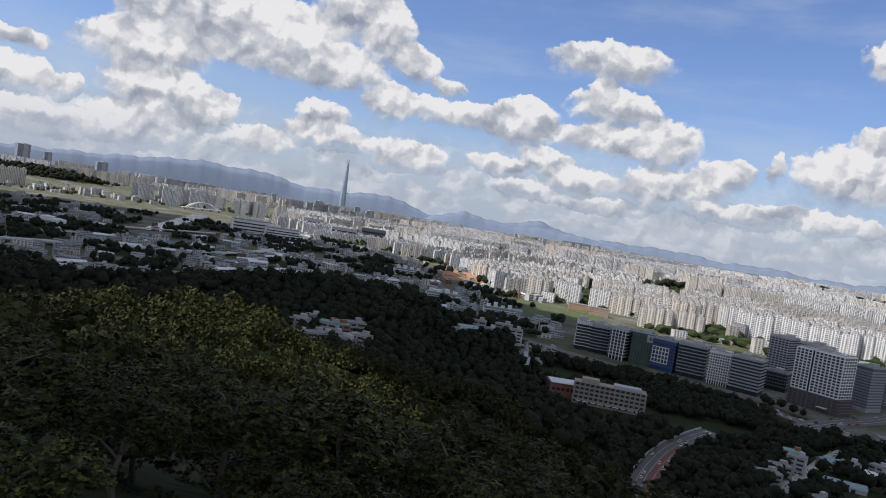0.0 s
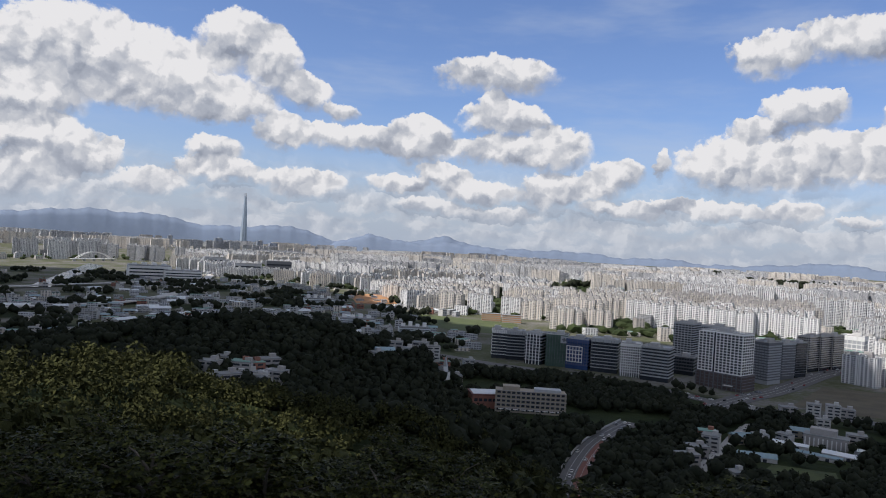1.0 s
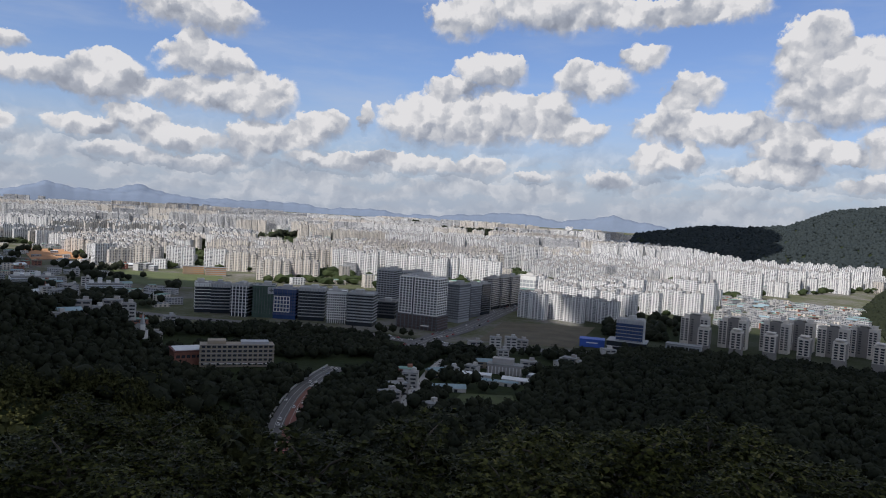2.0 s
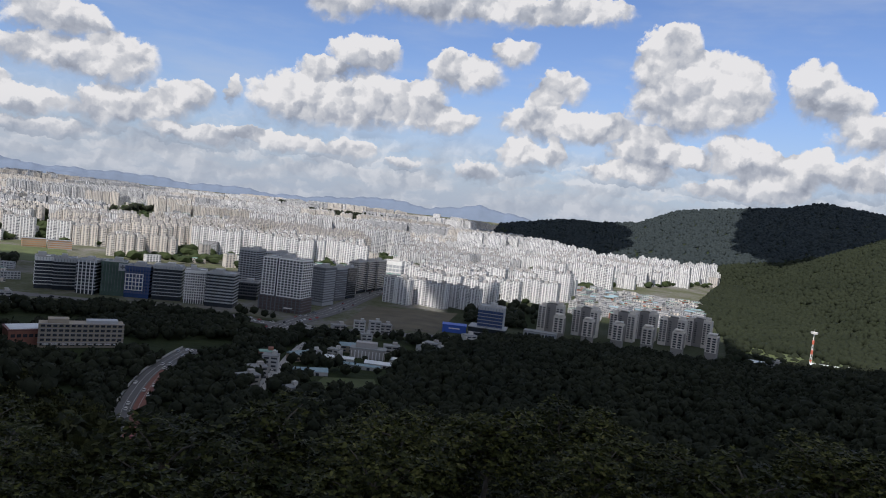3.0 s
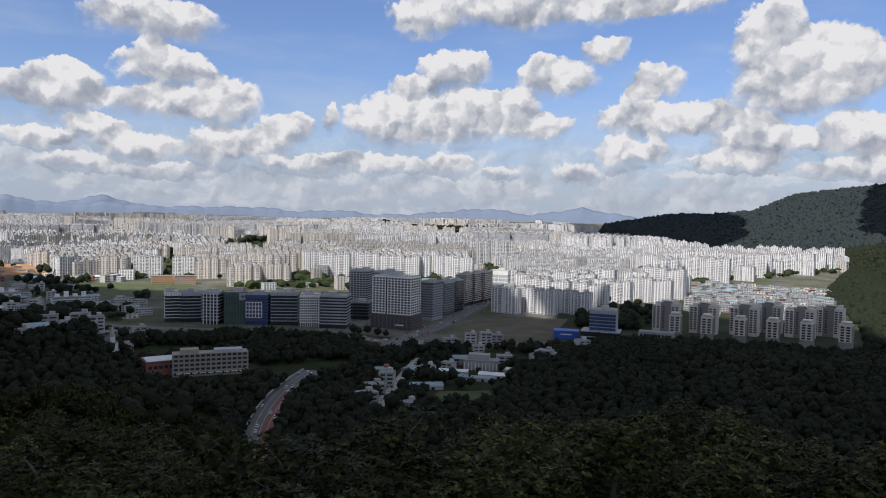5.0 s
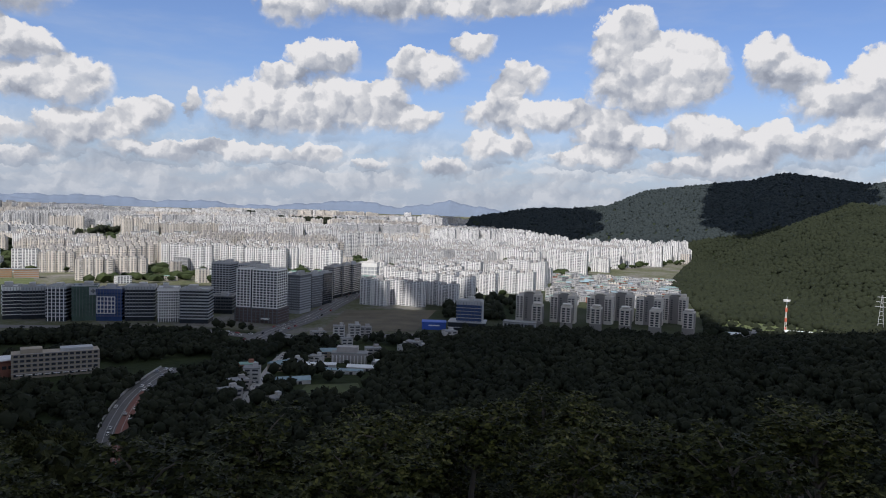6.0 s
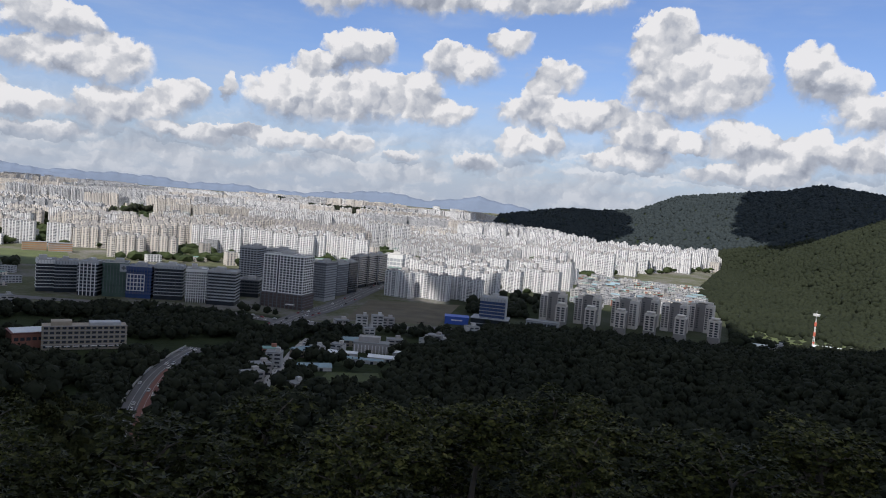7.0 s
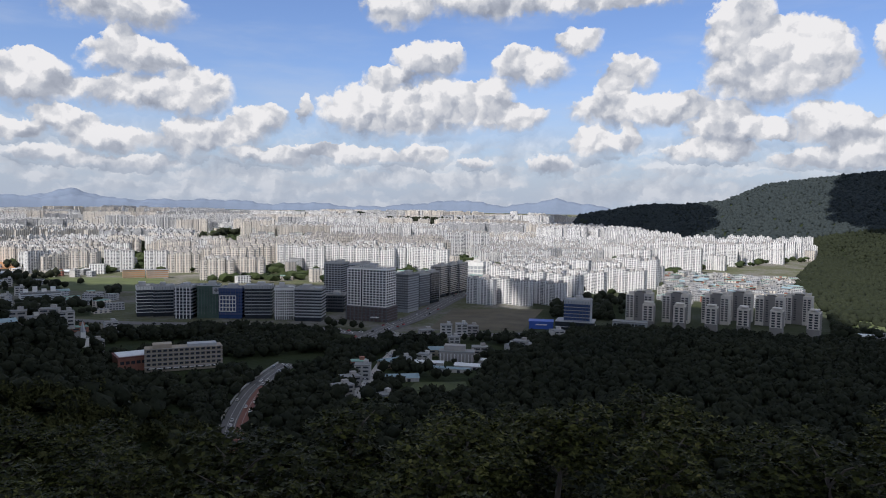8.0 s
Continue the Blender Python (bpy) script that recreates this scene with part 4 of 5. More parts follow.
great_hall(-48.9, 2080, 105, 70, 34, "great white logistics hall with ribbon windows", M_PANEL, 1)
great_hall(-46.6, 2030, 90, 60, 26, "broad white market hall beside the rail yard", M_PANEL, 2)
great_hall(-42.0, 2350, 78, 50, 40, "grey windowless hall with a pale roof", M_PANEL_GREY, 3)
great_hall(-39.7, 2450, 80, 50, 48, "dark gridded hall of the merchants' quarter", M_PANEL_DARK, 4)
great_hall(-44.4, 2600, 70, 50, 46, "long grey office hall", M_PANEL_GREY, 5)
great_hall(-36.5, 1500, 60, 30, 10, "pale flat works hall", M_TIN, 6)
great_hall(-33.5, 1150, 55, 32, 11, "white flat-roofed works hall", M_TIN, 7)
great_hall(-29.0, 1085, 46, 24, 9, "white low works hall", M_TIN, 8)
for k, (a, q) in enumerate(((-23.0, 1335), (-21.4, 1325))):
    at, turn = site(a, q, 26, 0.05)
    th = thing("school_annex", at, turn, "low orange-and-cream school annex", "school")
    block("wall", th, M_BEIGE if k == 0 else M_STONE, 34, 14, 14)
    for j in range(4):
        block("floor_band", th, M_ORANGE, 34.4, 14.4, 1.2, 0, 0, 2.2 + 3.4 * j)
    block("roof", th, M_ROOF, 35, 15, 0.6, 0, 0, 14)


def supertall():
    """Tapering glass tower on the far skyline."""
    d = 7200.0
    s = float(drawn_in(d))
    p = spot(-42.4, d)
    th = thing("skyscraper", p, radians(42.4), "slender tapering pale-glass skyscraper above the far city", "skyscraper")
    bm = bmesh.new()
    rings = []
    for k in range(13):
        t = k / 12
        w = 36 * (1 - 0.70 * t ** 1.5) * s
        zz = (-20 + 500 * t) * s
        rings.append([bm.verts.new((w * math.cos(j * math.pi / 4 + math.pi / 8), w * math.sin(j * math.pi / 4 + math.pi / 8), zz)) for j in range(8)])
    for a, b in zip(rings, rings[1:]):
        for j in range(8):
            bm.faces.new((a[j], a[(j + 1) % 8], b[(j + 1) % 8], b[j]))
    bm.faces.new(rings[-1])
    me = bpy.data.meshes.new("shaft")
    bm.to_mesh(me)
    bm.free()
    # the shaft's pale blue-grey has the distance haze painted into it
    part("shaft", me, plain("hazy_blue_glass", (0.24, 0.29, 0.34), 0.35, spread=0.2, scale=0.02), th)
    for sgn in (-1, 1):
        block("crown_lantern", th, M_PANEL_GREY, 6 * s, 16 * s, 34 * s, sgn * 6.5 * s, 0, 475 * s)


supertall()
# walls and panes of dark towers, paled and blued to stand for haze
M_HAZEGLASS = facade("hazed_tower_glass", (0.24, 0.27, 0.32), (0.13, 0.15, 0.18), 4.0, 3.8)
for az, el, wide, d in ((-64.6, 0.75, 1.0, 6300), (-63.1, 0.45, 0.6, 6300), (-59.7, 0.35, 0.9, 6300), (-53.0, -0.2, 0.3, 6000), (-47.6, -0.1, 0.4, 6400), (-44.2, -0.15, 0.7, 6500),
                        (-43.4, -0.3, 0.5, 6300), (-41.2, -0.2, 0.5, 6600), (-40.2, -0.35, 0.7, 6200), (-38.4, -0.35, 0.5, 6500), (-37.0, -0.5, 0.4, 6300), (-19.9, -0.55, 0.9, 6300),
                        (-23.6, -0.4, 0.15, 6000), (-35.0, -0.6, 0.5, 6100)):
    s = float(drawn_in(d))
    p = spot(az, d)
    h = (EYE_Z + d * math.tan(radians(el - float(np.interp(az, (-60, -20), (0.55, 0.1)))))) * s
    w = d * s * radians(wide)
    th = thing("office_tower", p, radians(-az) + 0.3, "hazy dark glass office tower in the far city", "office tower", "office towers on the far skyline")
    block("shaft", th, M_HAZEGLASS, w * 0.8, w * 0.6, h + 8, 0, 0, -8)
    block("core", th, M_PANEL_GREY, w * 0.3, w * 0.66, h + 5 * s + 8, w * 0.1, 0, -8)


def mast(name, az, d, base_up, h, label, mat, arms):
    at = spot(az, d, base_up)
    th = thing(name, at, radians(-az), label, "pylon", "power pylons on the slope" if arms else "")
    foot = h * 0.075 if arms else 1.1
    for sx in (-1, 1):
        for sy in (-1, 1):
            bm = bmesh.new()
            bmesh.ops.create_cube(bm, size=1.0)
            for v in bm.verts:
                t = 1.0 if v.co.z > 0 else 0.0
                off = foot * (1 - 0.88 * t)
                v.co = Vector((sx * off + v.co.x * 0.45, sy * off + v.co.y * 0.45, t * h))
            me = bpy.data.meshes.new("leg")
            bm.to_mesh(me)
            bm.free()
            part("leg", me, mat, th)
    n = 9
    for k in range(1, n):
        t = k / n
        w = foot * (1 - 0.88 * t) * 2
        for turn in (0, math.pi / 2):
            block("brace", th, mat, w, 0.3, 0.3, 0, 0, t * h, turn=turn)
    for k in range(arms):
        block("cross_arm", th, mat, h * (0.32 - 0.05 * k), 0.6, 0.6, 0, 0, h * (0.68 + 0.13 * k))
    return th


M_STEEL = plain("galvanised_steel", (0.45, 0.46, 0.47), 0.5, 0.3, spread=0.1)
mast("power_pylon", 39.6, 1010, 0, 44, "grey lattice power pylon among the trees", M_STEEL, 3)
mast("power_pylon", 40.05, 1240, 0, 42, "grey lattice power pylon on the wooded slope", M_STEEL, 3)
mast("power_pylon", 40.85, 1700, 0, 40, "grey lattice power pylon high on the slope", M_STEEL, 3)
th = mast("radio_mast", 33.8, 900, 0, 40, "red and white lattice mast with a round platform", M_PANEL, 0)
M_MASTRED = plain("mast_red", (0.5, 0.12, 0.07), 0.5)
for k in range(3):
    block("red_section", th, M_MASTRED, 2.2, 2.2, 4.5, 0, 0, 6 + 11 * k)
bm = bmesh.new()
bmesh.ops.create_cone(bm, cap_ends=True, segments=16, radius1=3.4, radius2=3.8, depth=2.2)
me = bpy.data.meshes.new("platform")
bm.to_mesh(me)
bm.free()
part("platform", me, M_PANEL, th, (0, 0, 40.5))
block("aerial", th, M_STEEL, 0.3, 0.3, 4, 0, 0, 41.5)
for k in range(7):
    put_house(rng.choice([0, 4, 6]), 30.5 + 1.1 * k, 868 + 4 * k, rng.uniform(-0.3, 0.3), 10)
for a, q in ((-62.6, 1560), (-61.9, 1510)):
    at, turn = site(a, q, 0)
    th = thing("storage_tank", at, turn, "round white storage tank with a low cone roof", "storage tank", "storage tanks by the rail yard")
    bm = bmesh.new()
    bmesh.ops.create_cone(bm, cap_ends=True, segments=28, radius1=13, radius2=13, depth=14)
    me = bpy.data.meshes.new("shell")
    bm.to_mesh(me)
    bm.free()
    part("shell", me, M_PANEL, th, (0, 0, 7))
    bm = bmesh.new()
    bmesh.ops.create_cone(bm, cap_ends=True, segments=28, radius1=13.2, radius2=1, depth=2.4)
    me = bpy.data.meshes.new("roof")
    bm.to_mesh(me)
    bm.free()
    part("roof", me, M_TIN, th, (0, 0, 15.2))
# arch bridge over the river
b0, b1 = spot(-54.0, 2900), spot(-51.2, 3050)
th = thing("arch_bridge", (b0 + b1) / 2, math.atan2(b1.y - b0.y, b1.x - b0.x), "white tied-arch road bridge over the river", "bridge")
span = (b1 - b0).length
block("deck", th, M_PANEL, span, 14, 2.2, 0, 0, 6)
for s in (-1, 1):
    bm = bmesh.new()
    prev = None
    for k in range(17):
        t = k / 16
        x, z = (t - 0.5) * span * 0.8, 8 + 24 * (1 - (2 * t - 1) ** 2)
        cur = [bm.verts.new((x, s * 6 + dy, z + dz)) for dy, dz in ((-1, -1.3), (1, -1.3), (1, 1.3), (-1, 1.3))]
        if prev:
            for j in range(4):
                bm.faces.new((prev[j], prev[(j + 1) % 4], cur[(j + 1) % 4], cur[j]))
        prev = cur
    me = bpy.data.meshes.new("arch")
    bm.to_mesh(me)
    bm.free()
    part("arch", me, M_PANEL, th)
for k in range(5):
    block("pier", th, M_CONCRETE, 4, 12, 12, (k - 2) * span * 0.22, 0, -6)
RAIL = line([(-66, 1180), (-58, 1250), (-50, 1380), (-46, 1700), (-44.5, 2300), (-43.8, 2800)])
strip("road_viaduct", RAIL, 20, M_CONCRETE, "pale concrete expressway viaduct across the plain", "viaduct", 6.0, 0, 2.0)
strip("road_river_bridge", line([(-66, 1500), (-60, 1600), (-55, 1720), (-50, 1850), (-47, 1950)]), 16, M_CONCRETE, "pale concrete road across the river plain", "road", 5.0, 0, 1.6)

# ---- cars ----
def car(mat, label):
    th = thing("car", (0, 0, 0), 0, label, "car", "cars on the roads")
    bm = bmesh.new()
    bmesh.ops.create_cube(bm, size=1.0)
    bmesh.ops.transform(bm, matrix=Matrix.LocRotScale((0, 0, 0.65), None, (1.85, 4.5, 0.75)), verts=bm.verts)
    bmesh.ops.bevel(bm, geom=bm.edges, offset=0.15, segments=2, affect="EDGES")
    me = bpy.data.meshes.new("body")
    bm.to_mesh(me)
    bm.free()
    part("body", me, mat, th)
    bm = bmesh.new()
    bmesh.ops.create_cube(bm, size=1.0)
    for v in bm.verts:
        t = 0.72 if v.co.z > 0 else 1.0
        v.co = Vector((v.co.x * 1.65 * (0.85 if t < 1 else 1), v.co.y * 2.6 * t - 0.2, 1.25 + v.co.z * 0.55))
    me = bpy.data.meshes.new("cabin")
    bm.to_mesh(me)
    bm.free()
    part("cabin", me, M_PANE, th)
    block("roof_panel", th, mat, 1.3, 1.7, 0.08, 0, -0.2, 1.52)
    for sx in (-1, 1):
        for sy in (-1, 1):
            block("wheel", th, M_PANEL_DARK, 0.22, 0.62, 0.62, sx * 0.85, sy * 1.4, 0.0, bevel=0.12)
    return th


CAR_KINDS = [car(M_PANEL, "small white passenger car on the road"), car(plain("silver_paint", (0.45, 0.46, 0.48), 0.3, 0.6), "small silver passenger car on the road"),
             car(plain("black_paint", (0.02, 0.02, 0.022), 0.25), "small black passenger car on the road"), car(plain("red_paint", (0.35, 0.03, 0.03), 0.3), "small red passenger car on the road")]
car_used = set()


def put_car(pts, k, lane, lift, back):
    p, q = pts[k], pts[min(k + 1, len(pts) - 1)]
    ahead = (q - p).normalized()
    side = Vector((ahead.y, -ahead.x, 0)).normalized()
    at = p + ahead * rng.uniform(0, (q - p).length) + side * lane
    yaw = math.atan2(-ahead.x, ahead.y) + (math.pi if back else 0)
    kind = rng.choice([0, 0, 0, 1, 1, 2, 3])
    m = Matrix.LocRotScale((at.x, at.y, at.z + lift), Euler((0, 0, yaw)), None)
    if kind in car_used:
        copy_thing(CAR_KINDS[kind], m)
    else:
        car_used.add(kind)
        CAR_KINDS[kind].matrix_basis = m


rng = random.Random(4)
for k in range(14, 58):
    if rng.random() < 0.34:
        put_car(road_pts, k, rng.choice([2.2, 6.2]), 0.8, True)
    if rng.random() < 0.18:
        put_car(road_pts, k, rng.choice([-2.2, -6.2]), 0.8, False)
for k in range(1, 40):
    for lane in (-9, -4.5, 4.5, 9):
        if rng.random() < 0.24:
            put_car(avenue_pts, k, lane, 0.6, lane < 0)
for k in range(2, 62):
    for lane in (-4.5, 4.5):
        if rng.random() < 0.2:
            put_car(cross_pts, k, lane, 0.4, lane < 0)

for k in range(2, 30):
    if rng.random() < 0.6:
        put_car(lane_pts, k, rng.choice([-2.4, 2.4]), 0.55, False)

# ---- the apartment city ----
GRID = {}


def taken(az, d, size=44.0):
    x, y = d * math.sin(radians(az)), d * math.cos(radians(az))
    key = (int(x // size), int(y // size), size)
    if key in GRID:
        return True
    GRID[key] = True
    return False


def in_city(az, d):
    near = np.interp(az, (-68, -52, -48, -44, -38, -32, -29.5, -18, -17.5, -10, -8, 2.2, 2.8, 8.6, 9.6, 12, 15.5, 16.5, 18, 26, 27),
                     (2250, 2250, 2900, 2300, 2050, 1900, 1440, 1400, 1230, 1220, 1230, 1230, 975, 985, 1085, 1100, 1180, 1470, 1490, 2020, 2060))
    far = np.interp(az, (-68, 5, 9, 12, 18, 24, 27), (7200, 7200, 5000, 3000, 2600, 2350, 2250))
    if az < -47:
        band = np.interp(az, (-68, -56, -52, -47), (2700, 2900, 3200, 3000))
        return band < d < band + 320 or 4700 < d < far
    return near < d < far


CITY_MATS = [M_WHITE, M_ROOF, M_WHITE, M_CREAM, M_GREY, M_GREENROOF, M_TIN, M_BLUETIN]


def block_pattern(length, floors, wall, label, seed):
    """A slab block in stepped bays with parapet and lift houses."""
    rng2 = np.random.RandomState(seed)
    th = thing("apartment_block", (0, 0, 0), 0, label, "apartment block", "apartment blocks of the city")
    bays = max(2, int(length / 14))
    step = length / bays
    for k in range(bays):
        h = floors * 2.8 - (2.8 if rng2.rand() < 0.35 else 0)
        b = Blocks()
        b.box((0, 0, 0), 0, step * 0.97, 12, -6, h, 1.0, wall, 1, (0, 0), k * 3.4)
        b.box((0, 0, 0), 0, step * 0.25, 13.6, -6, h + 0.8, 1.0, wall, 1, (step * 0.3, 0), 1.0)
        bay = part("bay", b.mesh("bay", CITY_MATS), None, th, ((k - (bays - 1) / 2) * step, rng2.uniform(-1.4, 1.4), 0))
        block("lift_house", bay, M_STONE, 5.5, 5, 4.2, 0, 0, h)
    return th


PATTERNS = []
for k, (length, floors, wall, label) in enumerate(((40, 15, 0, "white apartment block of three bays"), (58, 15, 0, "white slab apartment block of fifteen floors"),
                                                   (74, 14, 0, "long white slab apartment block"), (56, 12, 3, "cream slab apartment block"),
                                                   (44, 20, 0, "tall white apartment block"), (58, 18, 4, "pale grey slab apartment block"))):
    PATTERNS.append(block_pattern(length, floors, wall, label, 30 + k))


def district(az, d):
    """Each estate shares height, turn and colour."""
    x, y = d * math.sin(radians(az)), d * math.cos(radians(az))
    cell = (int(x // 330), int(y // 330))
    return np.random.RandomState((cell[0] * 7919 + cell[1] * 104729 + 17) % 100000)


def build_city():
    rng2 = np.random.RandomState(5)
    lots = []
    for _ in range(30000):
        d = 965 * (7200 / 965) ** rng2.rand()
        az = rng2.uniform(-68, 27)
        if not in_city(az, d):
            continue
        z, wooded = lie(az, d)
        if z > 4 or taken(az, d, (54.0 if d < 2600 else 60.0)):
            continue
        if -19.0 < az < -15.2 and 2080 < d < 2920:
            continue
        x, y = d * math.sin(radians(az)), d * math.cos(radians(az))
        if (x * 0.92 + y * 0.39) % 330 < 34 or (y * 0.92 - x * 0.39) % 330 < 26:
            continue
        lots.append((d, az, rng2.rand(), rng2.uniform(-1, 1)))
    lots.sort()
    b, done, n_things = Blocks(), set(), 0
    for d, az, r, jit in lots:
        crng = district(az, d)
        extra = crng.choice([-0.25, 0.1, 0.35, -0.5]) + jit * 0.06
        estate, tall, tone = crng.rand(), crng.choice([10, 13, 15, 17, 21, 24]), crng.choice([0, 0, 3, 3, 4])
        if 3 < az < 27 and d < 2300:
            estate, tall, tone = 0.1, (12 if az < 14 or r < 0.2 else 18) + int(jit * (1.5 if d < 1200 else 2.4)), (0 if r < 0.85 else 4)
        if -42 < az < -17 and d < 2200:
            estate, tall, tone = 0.1, 13 + int(jit * 2), (0 if r < 0.5 else 3)
        turn = radians(-az) + extra
        apt = estate < 0.72 and r < 0.88
        if apt and n_things < 290:
            kind = 4 if tall > 18 else (3 if tone == 3 else (5 if tone == 4 else int(r * 2.99)))
            m = Matrix.LocRotScale(spot(az, d), Euler((0, 0, turn)), (1, 1, tall * 2.8 / ((15, 15, 14, 12, 20, 18)[kind] * 2.8)))
            if kind in done:
                ob = copy_thing(PATTERNS[kind], m)
                ob.matrix_basis = m
            else:
                done.add(kind)
                PATTERNS[kind].matrix_basis = m
            n_things += 1
            continue
        s = float(drawn_in(d))
        at = spot(az, d)
        if apt:
            length = (40, 56, 56, 74)[int(r * 3.99)]
            bays = 3 if length < 60 else 4
            for k in range(bays):
                h = tall * 2.8 - 2.8 * ((k + int(r * 50)) % 2)
                off = ((k - (bays - 1) / 2) * length / bays, (k % 2) * 1.4)
                b.box(at, turn, length / bays * 0.98, 12, -6, h, s, tone, 1, off, k * 3.4)
                if d < 4200:
                    b.box(at, turn, 5.5, 5, h, h + 4, s, 2, 1, off)
        else:
            h = 6 + 22 * abs(jit) ** 1.5
            b.box(at, turn, 14 + 12 * r, 11 + 8 * abs(jit), -4, h, s, int(rng2.choice([0, 3, 4])), int(rng2.choice([1, 1, 5])))
    # low town on the plain, too small to tell apart
    for k in range(1700):
        az, d = (rng2.uniform(-66, -24), rng2.uniform(860, 2400)) if k < 1300 else (rng2.uniform(16.8, 26.3), rng2.uniform(1050, 1520))
        z, wooded = lie(az, d)
        x, y = d * math.sin(radians(az)), d * math.cos(radians(az))
        if z > 3 or wooded > 0.5 or in_city(az, d) or any((c[0] - x) ** 2 + (c[1] - y) ** 2 < (c[2] + 4) ** 2 for c in CLEARED) or taken(az, d, 19.0):
            continue
        if -58 < az < -50 and d > 1500:
            continue
        b.box(spot(az, d), radians(-az) + rng2.choice([0.2, 0.2, -0.5, 0.9]), rng2.uniform(8, 24), rng2.uniform(7, 13), -3, rng2.uniform(4, 11), 1.0,
              int(rng2.choice([3, 4, 4, 4])), int(rng2.choice([1, 1, 1, 5] if az > 10 else [1, 1, 1, 1, 5, 6])))
    for p in PATTERNS:
        if PATTERNS.index(p) not in done:
            for o in list(p.children_recursive) + [p]:
                bpy.data.objects.remove(o)
    tagged(b.make("far_city_blocks", CITY_MATS), "dense white apartment blocks and lower houses of the far city", "city", kind="stuff")


build_city()
for k in range(len(HOUSES)):
    if k not in used:
        put_house(k, -30 - k, 1000, 0)

# ---- woods ----
def ico(sub=1):
    bm = bmesh.new()
    bmesh.ops.create_icosphere(bm, subdivisions=sub, radius=1.0)
    v = np.array([p.co for p in bm.verts])
    bm.verts.index_update()
    f = np.array([[q.index for q in t.verts] for t in bm.faces])
    bm.free()
    return v, f


CLEAR_AT = np.array(CLEARED)


def scatter(az_lo, az_hi, d_lo, d_hi, spacing, seed):
    rng = np.random.RandomState(seed)
    n = int(radians(az_hi - az_lo) / 2 * (d_hi ** 2 - d_lo ** 2) / spacing ** 2)
    az = rng.uniform(az_lo, az_hi, n)
    d = np.sqrt(rng.uniform(d_lo ** 2, d_hi ** 2, n))
    z, wooded = lie(az, d)
    x, y = d * np.sin(np.radians(az)), d * np.cos(np.radians(az))
    near = ((x[:, None] - CLEAR_AT[None, :, 0]) ** 2 + (y[:, None] - CLEAR_AT[None, :, 1]) ** 2 < CLEAR_AT[None, :, 2] ** 2).any(1)
    keep = (wooded > 0.5) & ~near
    return rng, az[keep], d[keep], z[keep]


def woods(name, az_lo, az_hi, d_lo, d_hi, spacing, radius, label, seed, clumps=1, mat=None, sink=0.0):
    """Tree crowns, each of several lumpy clumps; sink lets them close into a canopy."""
    rng, az, d, z = scatter(az_lo, az_hi, d_lo, d_hi, spacing, seed)
    r = rng.uniform(0.65, 1.4, len(d)) * radius
    h = r * (rng.uniform(0.9, 1.5, len(d)) - sink) + 1
    x0, y0, z0 = d * np.sin(np.radians(az)), d * np.cos(np.radians(az)), z + h
    if clumps > 1:
        k = len(d)
        rep = lambda q: np.repeat(q, clumps)
        off = rng.normal(size=(k * clumps, 3))
        off /= np.linalg.norm(off, axis=1)[:, None]
        off[:, 2] = off[:, 2] * 0.6 + 0.25
        R = rep(r)
        x0, y0, z0 = rep(x0) + off[:, 0] * R * 0.75, rep(y0) + off[:, 1] * R * 0.75, rep(z0) + off[:, 2] * R * 0.75
        d, r = rep(d), R * rng.uniform(0.30, 0.55, k * clumps)
    iv, jf = ico(1)
    m = len(iv)
    n = len(d)
    lump = 1 + rng.uniform(-0.30, 0.30, (n, m))
    turn = rng.uniform(0, 6.28, n)
    ct, st = np.cos(turn)[:, None], np.sin(turn)[:, None]
    X = (iv[None, :, 0] * ct - iv[None, :, 1] * st) * lump * r[:, None]
    Y = (iv[None, :, 0] * st + iv[None, :, 1] * ct) * lump * r[:, None]
    Z = iv[None, :, 2] * lump * r[:, None] * 0.95
    px, py, pz = x0[:, None] + X, y0[:, None] + Y, z0[:, None] + Z
    sc = drawn_in(d)[:, None]
    v = np.stack([px * sc, py * sc, EYE_Z - (EYE_Z - pz) * sc], -1).reshape(-1, 3)
    f = (jf[None] + (np.arange(n) * m)[:, None, None]).reshape(-1, 3)
    return tagged(sheet(name, v, f, mat or M_FARWOOD, smooth=True), label, "woodland", kind="stuff")


M_SPRIG = foliage("hillside_leaves", (0.014, 0.017, 0.006), (0.080, 0.083, 0.028), 0.8, 0.9)


